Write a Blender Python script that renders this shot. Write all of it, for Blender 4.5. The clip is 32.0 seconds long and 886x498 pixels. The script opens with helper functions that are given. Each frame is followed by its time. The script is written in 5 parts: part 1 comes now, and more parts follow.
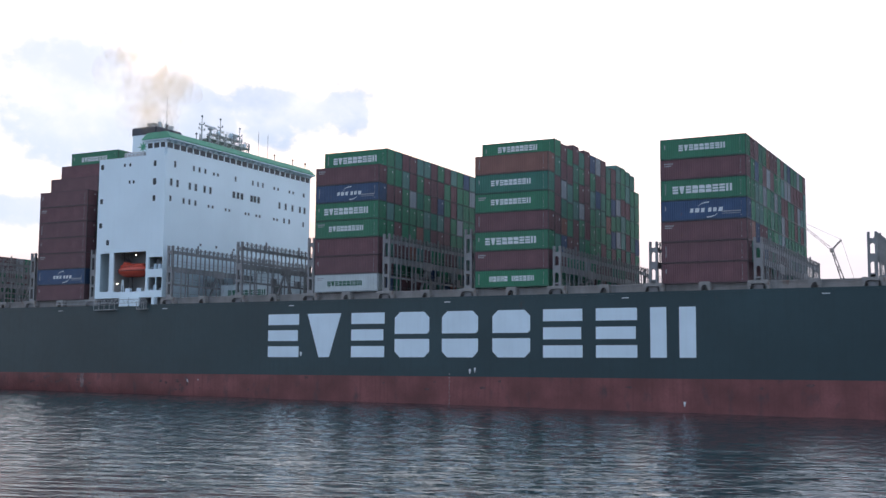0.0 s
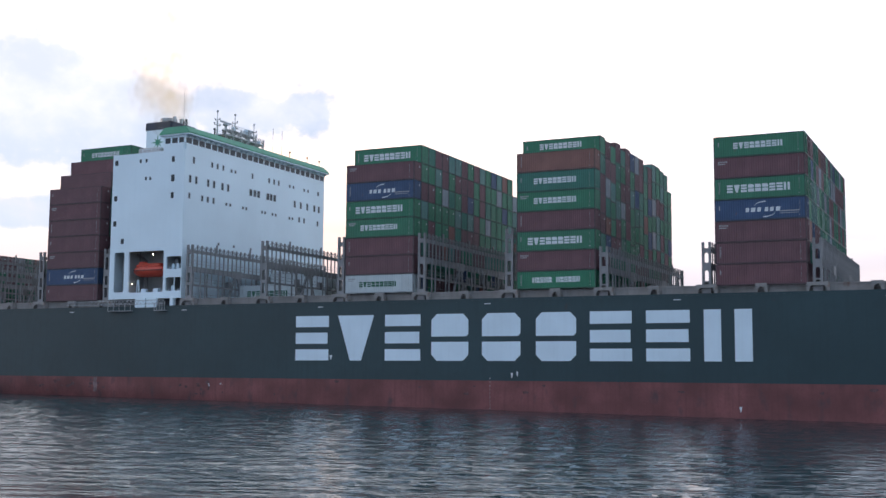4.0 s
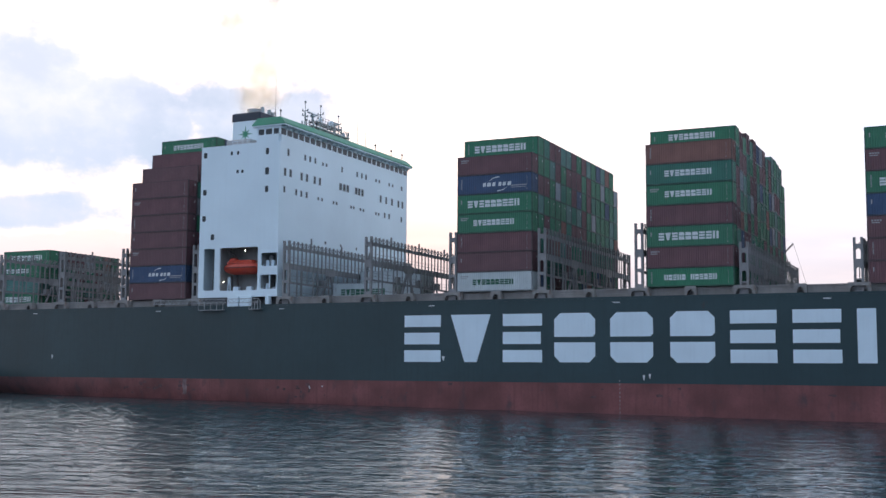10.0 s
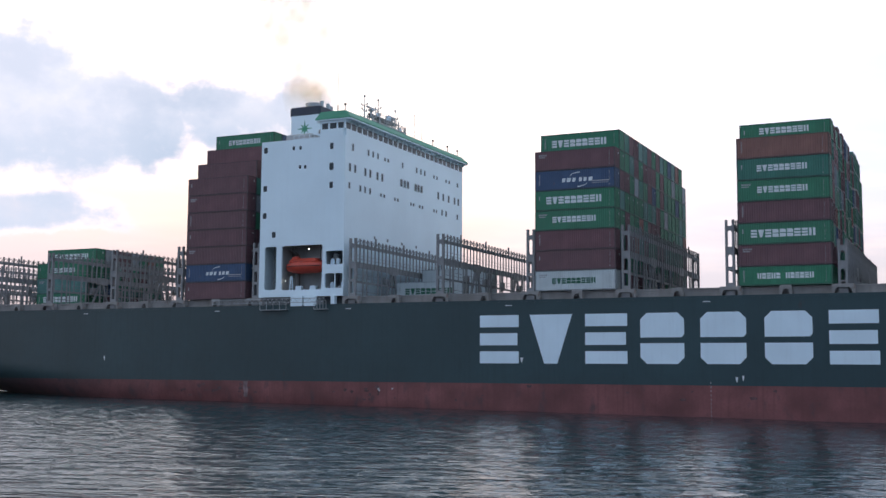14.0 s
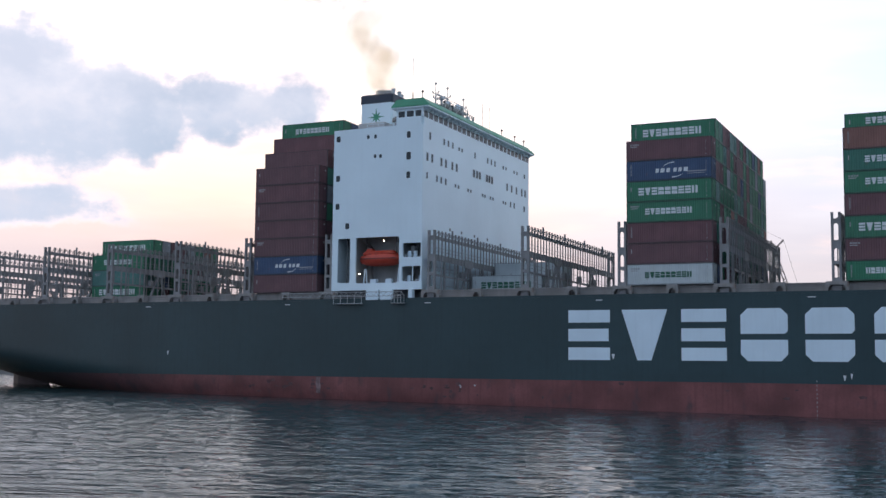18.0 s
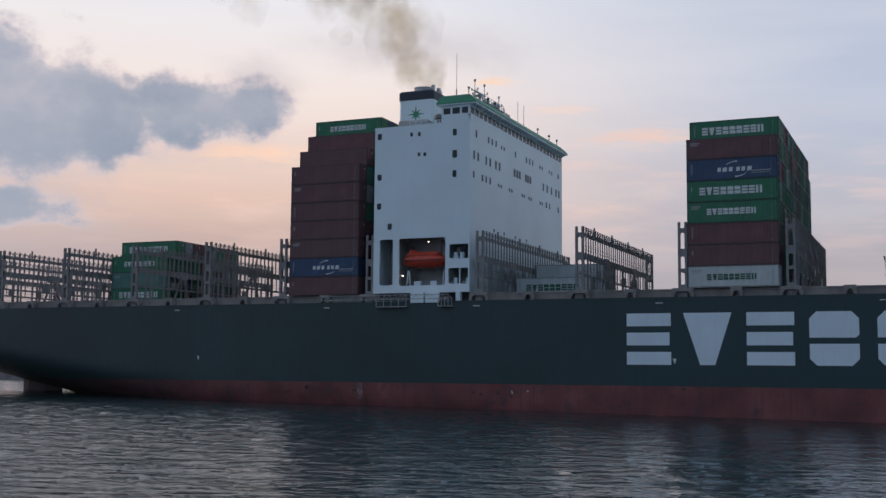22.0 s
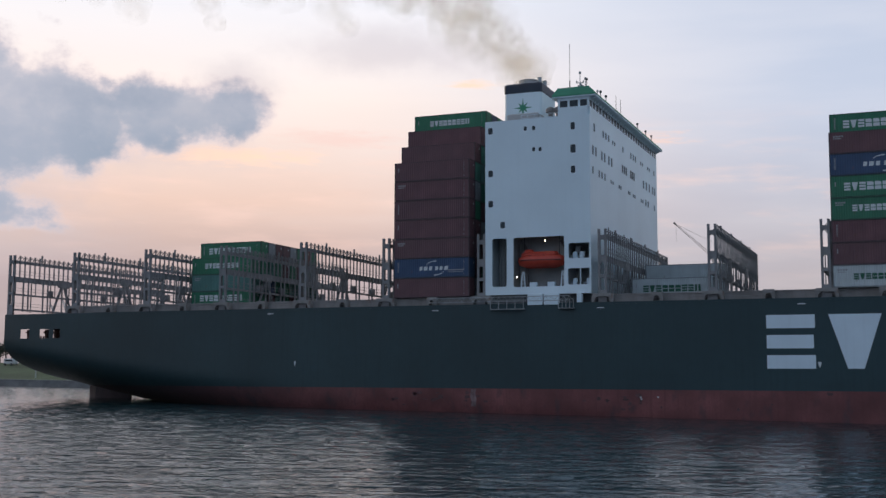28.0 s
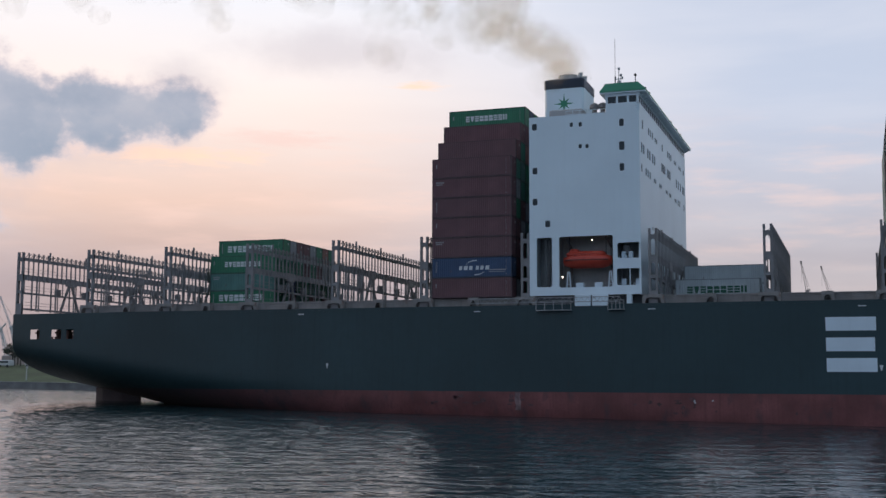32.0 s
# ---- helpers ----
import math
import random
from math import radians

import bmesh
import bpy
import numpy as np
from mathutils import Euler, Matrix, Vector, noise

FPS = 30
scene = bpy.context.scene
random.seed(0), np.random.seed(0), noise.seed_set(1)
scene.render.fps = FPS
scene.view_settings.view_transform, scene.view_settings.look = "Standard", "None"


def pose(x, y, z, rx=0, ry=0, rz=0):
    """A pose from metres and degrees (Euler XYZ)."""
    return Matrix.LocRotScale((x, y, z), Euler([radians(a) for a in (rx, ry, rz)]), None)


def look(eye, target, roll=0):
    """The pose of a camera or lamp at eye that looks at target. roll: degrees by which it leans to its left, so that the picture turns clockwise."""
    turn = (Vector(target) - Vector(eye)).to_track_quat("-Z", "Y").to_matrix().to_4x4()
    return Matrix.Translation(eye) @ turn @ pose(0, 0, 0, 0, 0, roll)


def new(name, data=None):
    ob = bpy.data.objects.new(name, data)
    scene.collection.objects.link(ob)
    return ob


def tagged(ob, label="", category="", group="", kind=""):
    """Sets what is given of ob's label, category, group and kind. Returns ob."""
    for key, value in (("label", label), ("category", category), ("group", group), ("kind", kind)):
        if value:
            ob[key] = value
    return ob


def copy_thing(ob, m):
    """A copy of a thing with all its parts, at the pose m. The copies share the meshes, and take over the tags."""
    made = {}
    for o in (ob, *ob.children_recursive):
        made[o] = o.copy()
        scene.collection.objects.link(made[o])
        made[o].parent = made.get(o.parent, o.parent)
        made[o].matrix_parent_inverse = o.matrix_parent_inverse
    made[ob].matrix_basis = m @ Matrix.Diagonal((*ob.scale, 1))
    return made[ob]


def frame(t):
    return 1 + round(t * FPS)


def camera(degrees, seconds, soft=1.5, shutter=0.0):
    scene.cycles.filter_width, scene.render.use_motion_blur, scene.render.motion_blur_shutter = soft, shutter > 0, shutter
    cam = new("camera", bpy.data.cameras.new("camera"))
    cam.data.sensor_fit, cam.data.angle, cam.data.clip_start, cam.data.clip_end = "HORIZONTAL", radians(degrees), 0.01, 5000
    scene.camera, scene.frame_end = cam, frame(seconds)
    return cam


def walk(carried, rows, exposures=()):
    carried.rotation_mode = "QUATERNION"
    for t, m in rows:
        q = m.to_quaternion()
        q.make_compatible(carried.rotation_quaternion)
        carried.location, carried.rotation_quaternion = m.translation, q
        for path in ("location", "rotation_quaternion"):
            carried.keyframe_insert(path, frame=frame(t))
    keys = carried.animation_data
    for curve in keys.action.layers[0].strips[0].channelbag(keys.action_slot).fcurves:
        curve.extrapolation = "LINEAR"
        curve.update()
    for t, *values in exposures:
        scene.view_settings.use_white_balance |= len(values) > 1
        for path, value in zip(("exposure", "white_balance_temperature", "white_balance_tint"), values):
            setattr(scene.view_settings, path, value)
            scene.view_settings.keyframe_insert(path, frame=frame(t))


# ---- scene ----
LENS, SECONDS, EYE = 41.62, 32.0, 6.1
cam = camera(LENS, SECONDS, soft=1.5)
scene.cycles.transparent_max_bounces = 160
# seconds, tilt, lean, turn of the standing, slowly panning camera
TURNS = [
    (0, 95.65, -0.95, 27.74),
    (0.5, 95.67, -0.93, 27.57),
    (1, 95.70, -0.93, 27.36),
    (1.5, 95.73, -0.95, 27.02),
    (2, 95.75, -0.92, 26.81),
    (2.5, 95.78, -0.97, 26.49),
    (3, 95.80, -0.96, 26.19),
    (3.5, 95.80, -0.96, 25.95),
    (5.5, 95.81, -0.98, 25.62),
    (6, 95.81, -0.96, 25.53),
    (6.5, 95.81, -0.97, 25.48),
    (7, 95.81, -0.95, 25.47),
    (7.5, 95.81, -0.96, 25.48),
    (8, 95.81, -0.97, 25.46),
    (8.5, 95.80, -0.97, 25.50),
    (9, 95.80, -0.98, 25.52),
    (9.5, 95.79, -0.98, 25.55),
    (10, 95.79, -0.98, 25.58),
    (10.5, 95.79, -0.99, 25.60),
    (11, 95.77, -1.02, 25.63),
    (11.5, 95.77, -0.97, 25.60),
    (12, 95.77, -0.97, 25.58),
    (12.5, 95.78, -0.95, 25.56),
    (13, 95.79, -1.00, 25.42),
    (13.5, 95.79, -0.97, 25.27),
    (14, 95.81, -0.94, 25.20),
    (14.5, 95.79, -1.00, 25.09),
    (16.5, 95.71, -1.04, 24.86),
    (17, 95.69, -1.12, 25.11),
    (17.5, 95.66, -1.09, 25.08),
    (18, 95.55, -1.17, 25.12),
    (18.5, 95.59, -1.15, 25.13),
    (19, 95.59, -1.13, 25.20),
    (19.5, 95.63, -1.09, 25.03),
    (20, 95.67, -1.12, 24.42),
    (20.5, 95.74, -1.05, 22.94),
    (21, 95.72, -1.11, 23.28),
    (21.5, 95.72, -1.18, 23.47),
    (22, 95.75, -1.06, 23.25),
    (22.5, 95.75, -1.21, 23.56),
    (23, 95.81, -1.12, 23.50),
    (23.5, 95.82, -1.21, 23.38),
    (24, 95.73, -1.20, 23.11),
    (24.5, 95.87, -0.97, 23.25),
    (25, 95.88, -1.13, 23.29),
    (25.5, 95.82, -1.12, 23.54),
    (26, 95.77, -1.01, 23.61),
    (26.5, 95.78, -0.85, 23.66),
    (28.5, 95.95, -0.82, 21.64),
    (29, 95.96, -0.89, 21.13),
    (29.5, 95.98, -0.83, 20.72),
    (30, 95.99, -0.83, 20.42),
    (30.5, 96.00, -0.80, 20.28),
    (31, 96.00, -0.83, 20.08),
    (31.5, 96.00, -0.83, 19.86),
    (32, 96.02, -0.81, 19.58),
]
TRIM = 0.0105          # the ship floats a little deeper at the stern
BEAM = 45.8


def ship_pose(t):
    """The ship's frame: x forward from the front of the deckhouse, y from the near side across, z up from the calm water amidships."""
    gone = 140.165 - 3.27784 * t - 0.012454 * t ** 2 + 0.00037977 * t ** 3 - 6.70806e-06 * t ** 4
    turn = Euler((0, -TRIM, 0)).to_matrix().to_4x4()
    off = Vector((-gone, 158.5 + 0.0186 * t, -EYE + TRIM * (gone - 75)))
    return Matrix.Translation((0, 0, EYE)) @ turn @ Matrix.Translation(off)


EXPOSURES = [(0.0, 0.95), (5.0, 0.9), (10.0, 0.85), (14.0, 0.75), (17.6, 0.7), (18.1, 0.6), (18.7, 0.05), (19.3, -0.08), (20.5, -0.15), (22.5, -0.2), (24.0, -0.28), (24.8, -0.08), (26.0, 0.0), (32.0, 0.02)]
walk(cam, [(t, pose(0, 0, EYE, rx, ry, rz)) for t, rx, ry, rz in TURNS], EXPOSURES)

# ---- sky and light
SUN_AZ, SUN_EL = 78.0, 9.0    # degrees left of +y, and above the horizon


def make_world():
    w = bpy.data.worlds.new("evening_sky")
    scene.world = w
    w.use_nodes = True
    nt = w.node_tree
    nt.nodes.clear()
    N, L = nt.nodes.new, nt.links.new

    def calc(op, a, b=0.0, c=0.0):
        n = N("ShaderNodeMath")
        n.operation = op
        for i, v in enumerate((a, b, c)):
            if isinstance(v, (int, float)):
                n.inputs[i].default_value = v
            else:
                L(v, n.inputs[i])
        return n.outputs[0]

    def smooth(v, lo, hi):
        n = N("ShaderNodeMapRange")
        n.interpolation_type = "SMOOTHSTEP"
        L(v, n.inputs[0])
        n.inputs[1].default_value, n.inputs[2].default_value = lo, hi
        return n.outputs[0]

    def mix(f, a, b):
        n = N("ShaderNodeMix")
        n.data_type = "RGBA"
        for i, v in ((0, f), (6, a), (7, b)):
            if isinstance(v, (int, float)):
                n.inputs[i].default_value = v
            elif isinstance(v, tuple):
                n.inputs[i].default_value = (*v, 1)
            else:
                L(v, n.inputs[i])
        return n.outputs[2]

    def noise_of(vec, scale, detail, rough=0.55):
        n = N("ShaderNodeTexNoise")
        L(vec, n.inputs["Vector"])
        n.inputs["Scale"].default_value, n.inputs["Detail"].default_value, n.inputs["Roughness"].default_value = scale, detail, rough
        return n.outputs[0]

    tc = N("ShaderNodeTexCoord").outputs["Generated"]
    sep = N("ShaderNodeSeparateXYZ")
    L(tc, sep.inputs[0])
    x, y, z = sep.outputs
    az = calc("MULTIPLY", calc("ARCTAN2", calc("MULTIPLY", x, -1.0), y), 57.2958)
    el = calc("MULTIPLY", calc("ARCSINE", z), 57.2958)
    # clear evening sky
    sky = N("ShaderNodeTexSky")
    sky.sky_type, sky.sun_disc = "NISHITA", False
    sky.sun_elevation, sky.sun_rotation = radians(SUN_EL), radians(-SUN_AZ)
    sky.air_density, sky.dust_density, sky.ozone_density = 1.2, 3.0, 1.5
    clear = N("ShaderNodeVectorMath")
    clear.operation = "SCALE"
    L(sky.outputs[0], clear.inputs[0])
    clear.inputs["Scale"].default_value = 0.06
    # thin high haze: warm and bright on the sunset side, dim and blue opposite
    ahead = smooth(calc("ADD", calc("MULTIPLY", x, -0.64), calc("MULTIPLY", y, 0.77)), -0.75, 0.92)
    ramp = N("ShaderNodeValToRGB")
    L(calc("DIVIDE", el, 40.0), ramp.inputs[0])
    cr = ramp.color_ramp
    cr.elements[0].position, cr.elements[0].color = 0.0, (0.42, 0.355, 0.385, 1)
    cr.elements[1].position, cr.elements[1].color = 1.0, (0.66, 0.72, 0.86, 1)
    for p, col in ((0.10, (0.50, 0.388, 0.415)), (0.20, (0.99, 0.71, 0.61)), (0.33, (1.17, 1.01, 0.95)), (0.40, (1.10, 1.04, 1.06)), (0.48, (0.99, 1.04, 1.16))):
        e = cr.elements.new(p)
        e.color = (*col, 1)
    side = smooth(az, 29.0, 2.0)
    warm = mix(side, ramp.outputs[0], mix(smooth(el, 17.0, 28.0), (0.66, 0.73, 0.90), (0.20, 0.265, 0.39)))
    low = smooth(el, 14.0, 2.0)
    warm = mix(calc("MULTIPLY", calc("MULTIPLY", side, low), 0.8), warm, (0.55, 0.44, 0.43))
    fore = smooth(calc("ADD", calc("MULTIPLY", x, 0.9), calc("MULTIPLY", y, 0.43)), 0.35, 1.0)
    back = mix(calc("MULTIPLY", fore, 0.6), (0.25, 0.385, 0.585), (0.62, 0.70, 0.84))
    haze = mix(ahead, back, warm)
    base = mix(0.86, clear.outputs[0], haze)
    # faint rosy streaks and wisps
    sv = N("ShaderNodeCombineXYZ")
    L(calc("MULTIPLY", az, 0.10), sv.inputs[0])
    L(calc("MULTIPLY", el, 0.55), sv.inputs[1])
    streak = noise_of(sv.outputs[0], 1.7, 5.0, 0.55)
    high = noise_of(sv.outputs[0], 0.7, 4.0, 0.5)
    base = mix(calc("MULTIPLY", smooth(high, 0.36, 0.70), 0.13), base, (1.12, 1.04, 1.03))
    band = calc("MULTIPLY", smooth(el, 3.0, 8.0), smooth(el, 13.5, 9.5))
    base = mix(calc("MULTIPLY", calc("MULTIPLY", smooth(streak, 0.46, 0.72), band), 0.34), base, (1.10, 0.76, 0.65))

    def patch(a, e, ra, re):
        """1 at the middle of an oval of the sky, 0 at its rim, below 0 outside."""
        da = calc("DIVIDE", calc("SUBTRACT", az, a), ra)
        de = calc("DIVIDE", calc("SUBTRACT", el, e), re)
        return calc("SUBTRACT", 1.0, calc("SQRT", calc("ADD", calc("MULTIPLY", da, da), calc("MULTIPLY", de, de))))

    wisps = noise_of(sv.outputs[0], 6.0, 5.0, 0.6)
    fray = calc("MULTIPLY", calc("SUBTRACT", wisps, 0.5), 2.2)
    for a, e, ra, re, k, col in ((33.4, 10.2, 5.0, 0.55, 0.85, (1.18, 0.80, 0.60)), (27.6, 11.2, 3.4, 0.55, 0.6, (0.98, 0.70, 0.64)),
                                 (21.0, 13.95, 1.4, 0.26, 0.9, (1.12, 0.80, 0.62)), (13.5, 11.3, 3.6, 0.42, 0.8, (1.0, 0.70, 0.60)), (17.5, 12.6, 2.0, 0.3, 0.6, (1.05, 0.78, 0.68))):
        base = mix(calc("MULTIPLY", smooth(calc("ADD", patch(a, e, ra, re), fray), -0.15, 0.9), k), base, col)
    # drifting cloud banks: frayed lit tops, soft undersides
    wv = N("ShaderNodeCombineXYZ")
    L(calc("MULTIPLY", az, 0.15), wv.inputs[0])
    L(calc("MULTIPLY", el, 0.19), wv.inputs[1])
    puff = noise_of(wv.outputs[0], 2.4, 6.0, 0.50)
    fine = noise_of(wv.outputs[0], 8.0, 6.0, 0.62)
    field, veil = None, None
    for a, e, ra, re in ((45.2, 12.0, 5.4, 4.1), (41.6, 11.7, 4.2, 3.3), (39.4, 11.3, 2.6, 2.0), (36.6, 11.9, 3.2, 2.1), (34.8, 12.1, 3.0, 1.8), (33.0, 12.3, 2.7, 1.4), (45.6, 6.9, 5.2, 1.2)):
        r = patch(a, e, ra, re)
        field = r if field is None else calc("MAXIMUM", field, r)
    for a, e, ra, re in ((44.0, 9.2, 7.5, 5.2), (47.0, 5.2, 12.0, 4.2), (37.0, 11.0, 6.0, 2.4), (32.8, 13.2, 3.0, 2.0), (25.0, 15.5, 7.0, 1.6)):
        r = patch(a, e, ra, re)
        veil = r if veil is None else calc("MAXIMUM", veil, r)
    lump = calc("ADD", calc("MULTIPLY", calc("SUBTRACT", puff, 0.5), 1.5), calc("MULTIPLY", calc("SUBTRACT", fine, 0.5), 0.6))
    body = calc("ADD", calc("MULTIPLY", field, 1.15), calc("MULTIPLY", lump, 0.95))
    mist = smooth(calc("ADD", veil, calc("MULTIPLY", lump, 0.6)), -0.1, 0.9)
    base = mix(calc("MULTIPLY", mist, 0.42), base, (0.60, 0.545, 0.60))
    edge = smooth(body, -0.08, 0.32)
    core = smooth(body, -0.02, 0.55)
    cloud = mix(core, (0.92, 0.76, 0.76), mix(smooth(el, 9.0, 14.0), (0.33, 0.405, 0.52), (0.40, 0.44, 0.545)))
    cloud = mix(calc("MULTIPLY", smooth(puff, 0.38, 0.68), 0.35), cloud, (0.31, 0.36, 0.455))
    cloud = mix(calc("MULTIPLY", smooth(fine, 0.5, 0.75), 0.22), cloud, (0.56, 0.53, 0.60))
    cloud = mix(calc("MULTIPLY", smooth(az, 38.0, 43.0), 0.30), cloud, (0.58, 0.585, 0.68))
    thick = calc("ADD", 0.80, calc("MULTIPLY", smooth(lump, -0.4, 0.25), 0.17))
    out = mix(calc("MULTIPLY", edge, thick), base, cloud)
    bg = N("ShaderNodeBackground")
    L(out, bg.inputs[0])
    bg.inputs[1].default_value = 1.0
    L(bg.outputs[0], N("ShaderNodeOutputWorld").inputs[0])


make_world()
sun = new("sun", bpy.data.lights.new("sun", "SUN"))
sun.data.energy, sun.data.angle, sun.data.color = 0.5, radians(30), (1.0, 0.80, 0.66)
sun.matrix_world = look((0, 0, 0), (math.sin(radians(SUN_AZ)), -math.cos(radians(SUN_AZ)), -math.tan(radians(SUN_EL))))


# ---- materials
def surface(name, colour, rough=0.5, metal=0.0, stern_shade=None, vary=0.10, scale=0.25, streaks=0.0, rust=0.0, rust_colour=(0.16, 0.065, 0.035), bump=0.0, bump_scale=12.0, tint=0.0, spec=0.5):
    """Paint or stone with broad and fine variation, rain streaks and rust patches."""
    m = bpy.data.materials.new(name)
    m.use_nodes = True
    nt = m.node_tree
    N, L = nt.nodes.new, nt.links.new
    p = nt.nodes["Principled BSDF"]
    p.inputs["Roughness"].default_value, p.inputs["Metallic"].default_value = rough, metal
    p.inputs["Specular IOR Level"].default_value = spec
    tc = N("ShaderNodeTexCoord").outputs["Object"]

    def noise_of(sc, detail, stretch=None):
        n = N("ShaderNodeTexNoise")
        n.inputs["Scale"].default_value, n.inputs["Detail"].default_value = sc, detail
        if stretch:
            mp = N("ShaderNodeMapping")
            mp.inputs["Scale"].default_value = stretch
            L(tc, mp.inputs[0])
            L(mp.outputs[0], n.inputs["Vector"])
        else:
            L(tc, n.inputs["Vector"])
        return n.outputs[0]

    def ramp(v, lo, hi):
        n = N("ShaderNodeMapRange")
        L(v, n.inputs[0])
        n.inputs[1].default_value, n.inputs[2].default_value = lo, hi
        return n.outputs[0]

    def mix(f, a, b):
        n = N("ShaderNodeMix")
        n.data_type = "RGBA"
        for i, v in ((0, f), (6, a), (7, b)):
            if isinstance(v, (int, float)):
                n.inputs[i].default_value = v
            elif isinstance(v, tuple):
                n.inputs[i].default_value = (*v, 1)
            else:
                L(v, n.inputs[i])
        return n.outputs[2]

    def times(v, k):
        n = N("ShaderNodeMath")
        n.operation = "MULTIPLY"
        L(v, n.inputs[0])
        n.inputs[1].default_value = k
        return n.outputs[0]

    dark = tuple(c * (1 - vary) for c in colour)
    light = tuple(min(1, c * (1 + vary) + 0.15 * vary * max(colour)) for c in colour)
    col = mix(ramp(noise_of(scale, 5), 0.3, 0.7), dark, light)
    fine = noise_of(scale * 14, 4)
    col = mix(times(ramp(fine, 0.45, 0.75), vary), col, tuple(c * 0.75 for c in colour))
    if streaks:
        s = noise_of(1.0, 4, (2.2, 2.2, 0.10))
        col = mix(times(ramp(s, 0.5, 0.72), streaks), col, tuple(c * 0.62 for c in colour))
    if rust:
        r = noise_of(0.55, 7, (1.0, 1.0, 0.55))
        col = mix(times(ramp(r, 0.72 - rust * 0.16, 0.82 - rust * 0.12), 0.8), col, rust_colour)
    if tint:
        info = N("ShaderNodeObjectInfo").outputs["Random"]
        col = mix(times(info, tint), col, tuple(c * 0.55 + 0.04 for c in colour))
    if stern_shade:                       # shade under the stern painted in, deepening from x1 to x0
        sp = N("ShaderNodeSeparateXYZ")
        L(tc, sp.inputs[0])
        wide = N("ShaderNodeMath")
        wide.operation = "MULTIPLY_ADD"
        L(noise_of(0.12, 5, (1.0, 1.0, 2.5)), wide.inputs[0])
        wide.inputs[1].default_value = 26.0
        L(sp.outputs[0], wide.inputs[2])
        col = mix(times(ramp(wide.outputs[0], stern_shade[1], stern_shade[0]), 0.85), col, (0.045, 0.045, 0.052))
    L(col, p.inputs["Base Color"])
    ro = N("ShaderNodeMapRange")
    L(fine, ro.inputs[0])
    ro.inputs[3].default_value, ro.inputs[4].default_value = max(0.03, rough - 0.1), min(1, rough + 0.12)
    L(ro.outputs[0], p.inputs["Roughness"])
    if bump:
        b = N("ShaderNodeBump")
        b.inputs["Strength"].default_value, b.inputs["Distance"].default_value = bump, 0.05
        L(noise_of(bump_scale, 4), b.inputs["Height"])
        L(b.outputs[0], p.inputs["Normal"])
    return m


def glow(name, colour, power):
    m = bpy.data.materials.new(name)
    m.use_nodes = True
    p = m.node_tree.nodes["Principled BSDF"]
    p.inputs["Base Color"].default_value = (*colour, 1)
    p.inputs["Emission Color"].default_value, p.inputs["Emission Strength"].default_value = (*colour, 1), power
    return m


HULL_GREEN = surface("hull_green", (0.0180, 0.0440, 0.0500), 0.45, vary=0.2, scale=0.06, streaks=0.3, rust=0.16, rust_colour=(0.045, 0.032, 0.03))
# red darkened in the colour towards the stern, for shade under the counter
HULL_RED = surface("antifouling_red", (0.185, 0.056, 0.054), 0.65, stern_shade=(-62.0, -22.0), vary=0.34, scale=0.2, streaks=0.45, rust=0.9, rust_colour=(0.085, 0.045, 0.05))
HULL_WHITE = surface("hull_white", (0.69, 0.785, 0.85), 0.45, vary=0.05, scale=0.2, streaks=0.10)
HOUSE_WHITE = surface("deckhouse_white", (0.745, 0.84, 0.885), 0.45, vary=0.035, scale=0.12, streaks=0.04)
ROOF_GREEN = surface("roof_green", (0.035, 0.24, 0.13), 0.45, vary=0.10, streaks=0.1)
STEEL_GREY = surface("lashing_grey", (0.225, 0.215, 0.215), 0.6, vary=0.2, scale=0.5, streaks=0.3, rust=0.3)
DECK_GREY = surface("deck_grey", (0.27, 0.248, 0.232), 0.7, vary=0.22, scale=0.4, streaks=0.4, rust=0.35)
DECK_RED = surface("deck_oxide", (0.19, 0.09, 0.07), 0.7, vary=0.2)
DARK_STEEL = surface("dark_steel", (0.045, 0.05, 0.055), 0.5, vary=0.2)
NAVY = surface("funnel_navy", (0.018, 0.028, 0.05), 0.45, vary=0.15)
INSIDE = surface("recess_grey", (0.42, 0.42, 0.42), 0.6, vary=0.15, streaks=0.3, rust=0.1)
ORANGE = surface("lifeboat_orange", (0.50, 0.052, 0.026), 0.4, vary=0.10, scale=0.8)
RUBBER = surface("black_rubber", (0.02, 0.02, 0.022), 0.7)
GLASS = surface("dark_glass", (0.040, 0.048, 0.056), 0.22, vary=0.2, spec=0.3)
GASKET = surface("window_gasket", (0.50, 0.52, 0.53), 0.6, vary=0.10)
LAMP = glow("lamp_glow", (1.0, 0.86, 0.66), 9.0)
LIGHT_STEEL = surface("galvanised_steel", (0.46, 0.48, 0.50), 0.45, vary=0.12, scale=0.8)
MARK_WHITE = surface("mark_white", (0.66, 0.68, 0.68), 0.55, vary=0.10, scale=1.5)
CODE_GREY = surface("code_grey", (0.36, 0.35, 0.35), 0.6, vary=0.15, scale=2.0)
PRIMER = surface("pale_primer", (0.20, 0.125, 0.125), 0.7, vary=0.5, scale=1.2, streaks=0.5)
MARK_GREEN = surface("mark_green", (0.028, 0.115, 0.066), 0.55, vary=0.12, scale=1.5)
BASES = {"green": (0.026, 0.178, 0.092), "teal": (0.030, 0.160, 0.112), "aqua": (0.085, 0.205, 0.180), "maroon": (0.152, 0.063, 0.071), "rust": (0.240, 0.102, 0.080), "blue": (0.032, 0.070, 0.150), "white": (0.52, 0.55, 0.55), "grey": (0.26, 0.28, 0.30)}
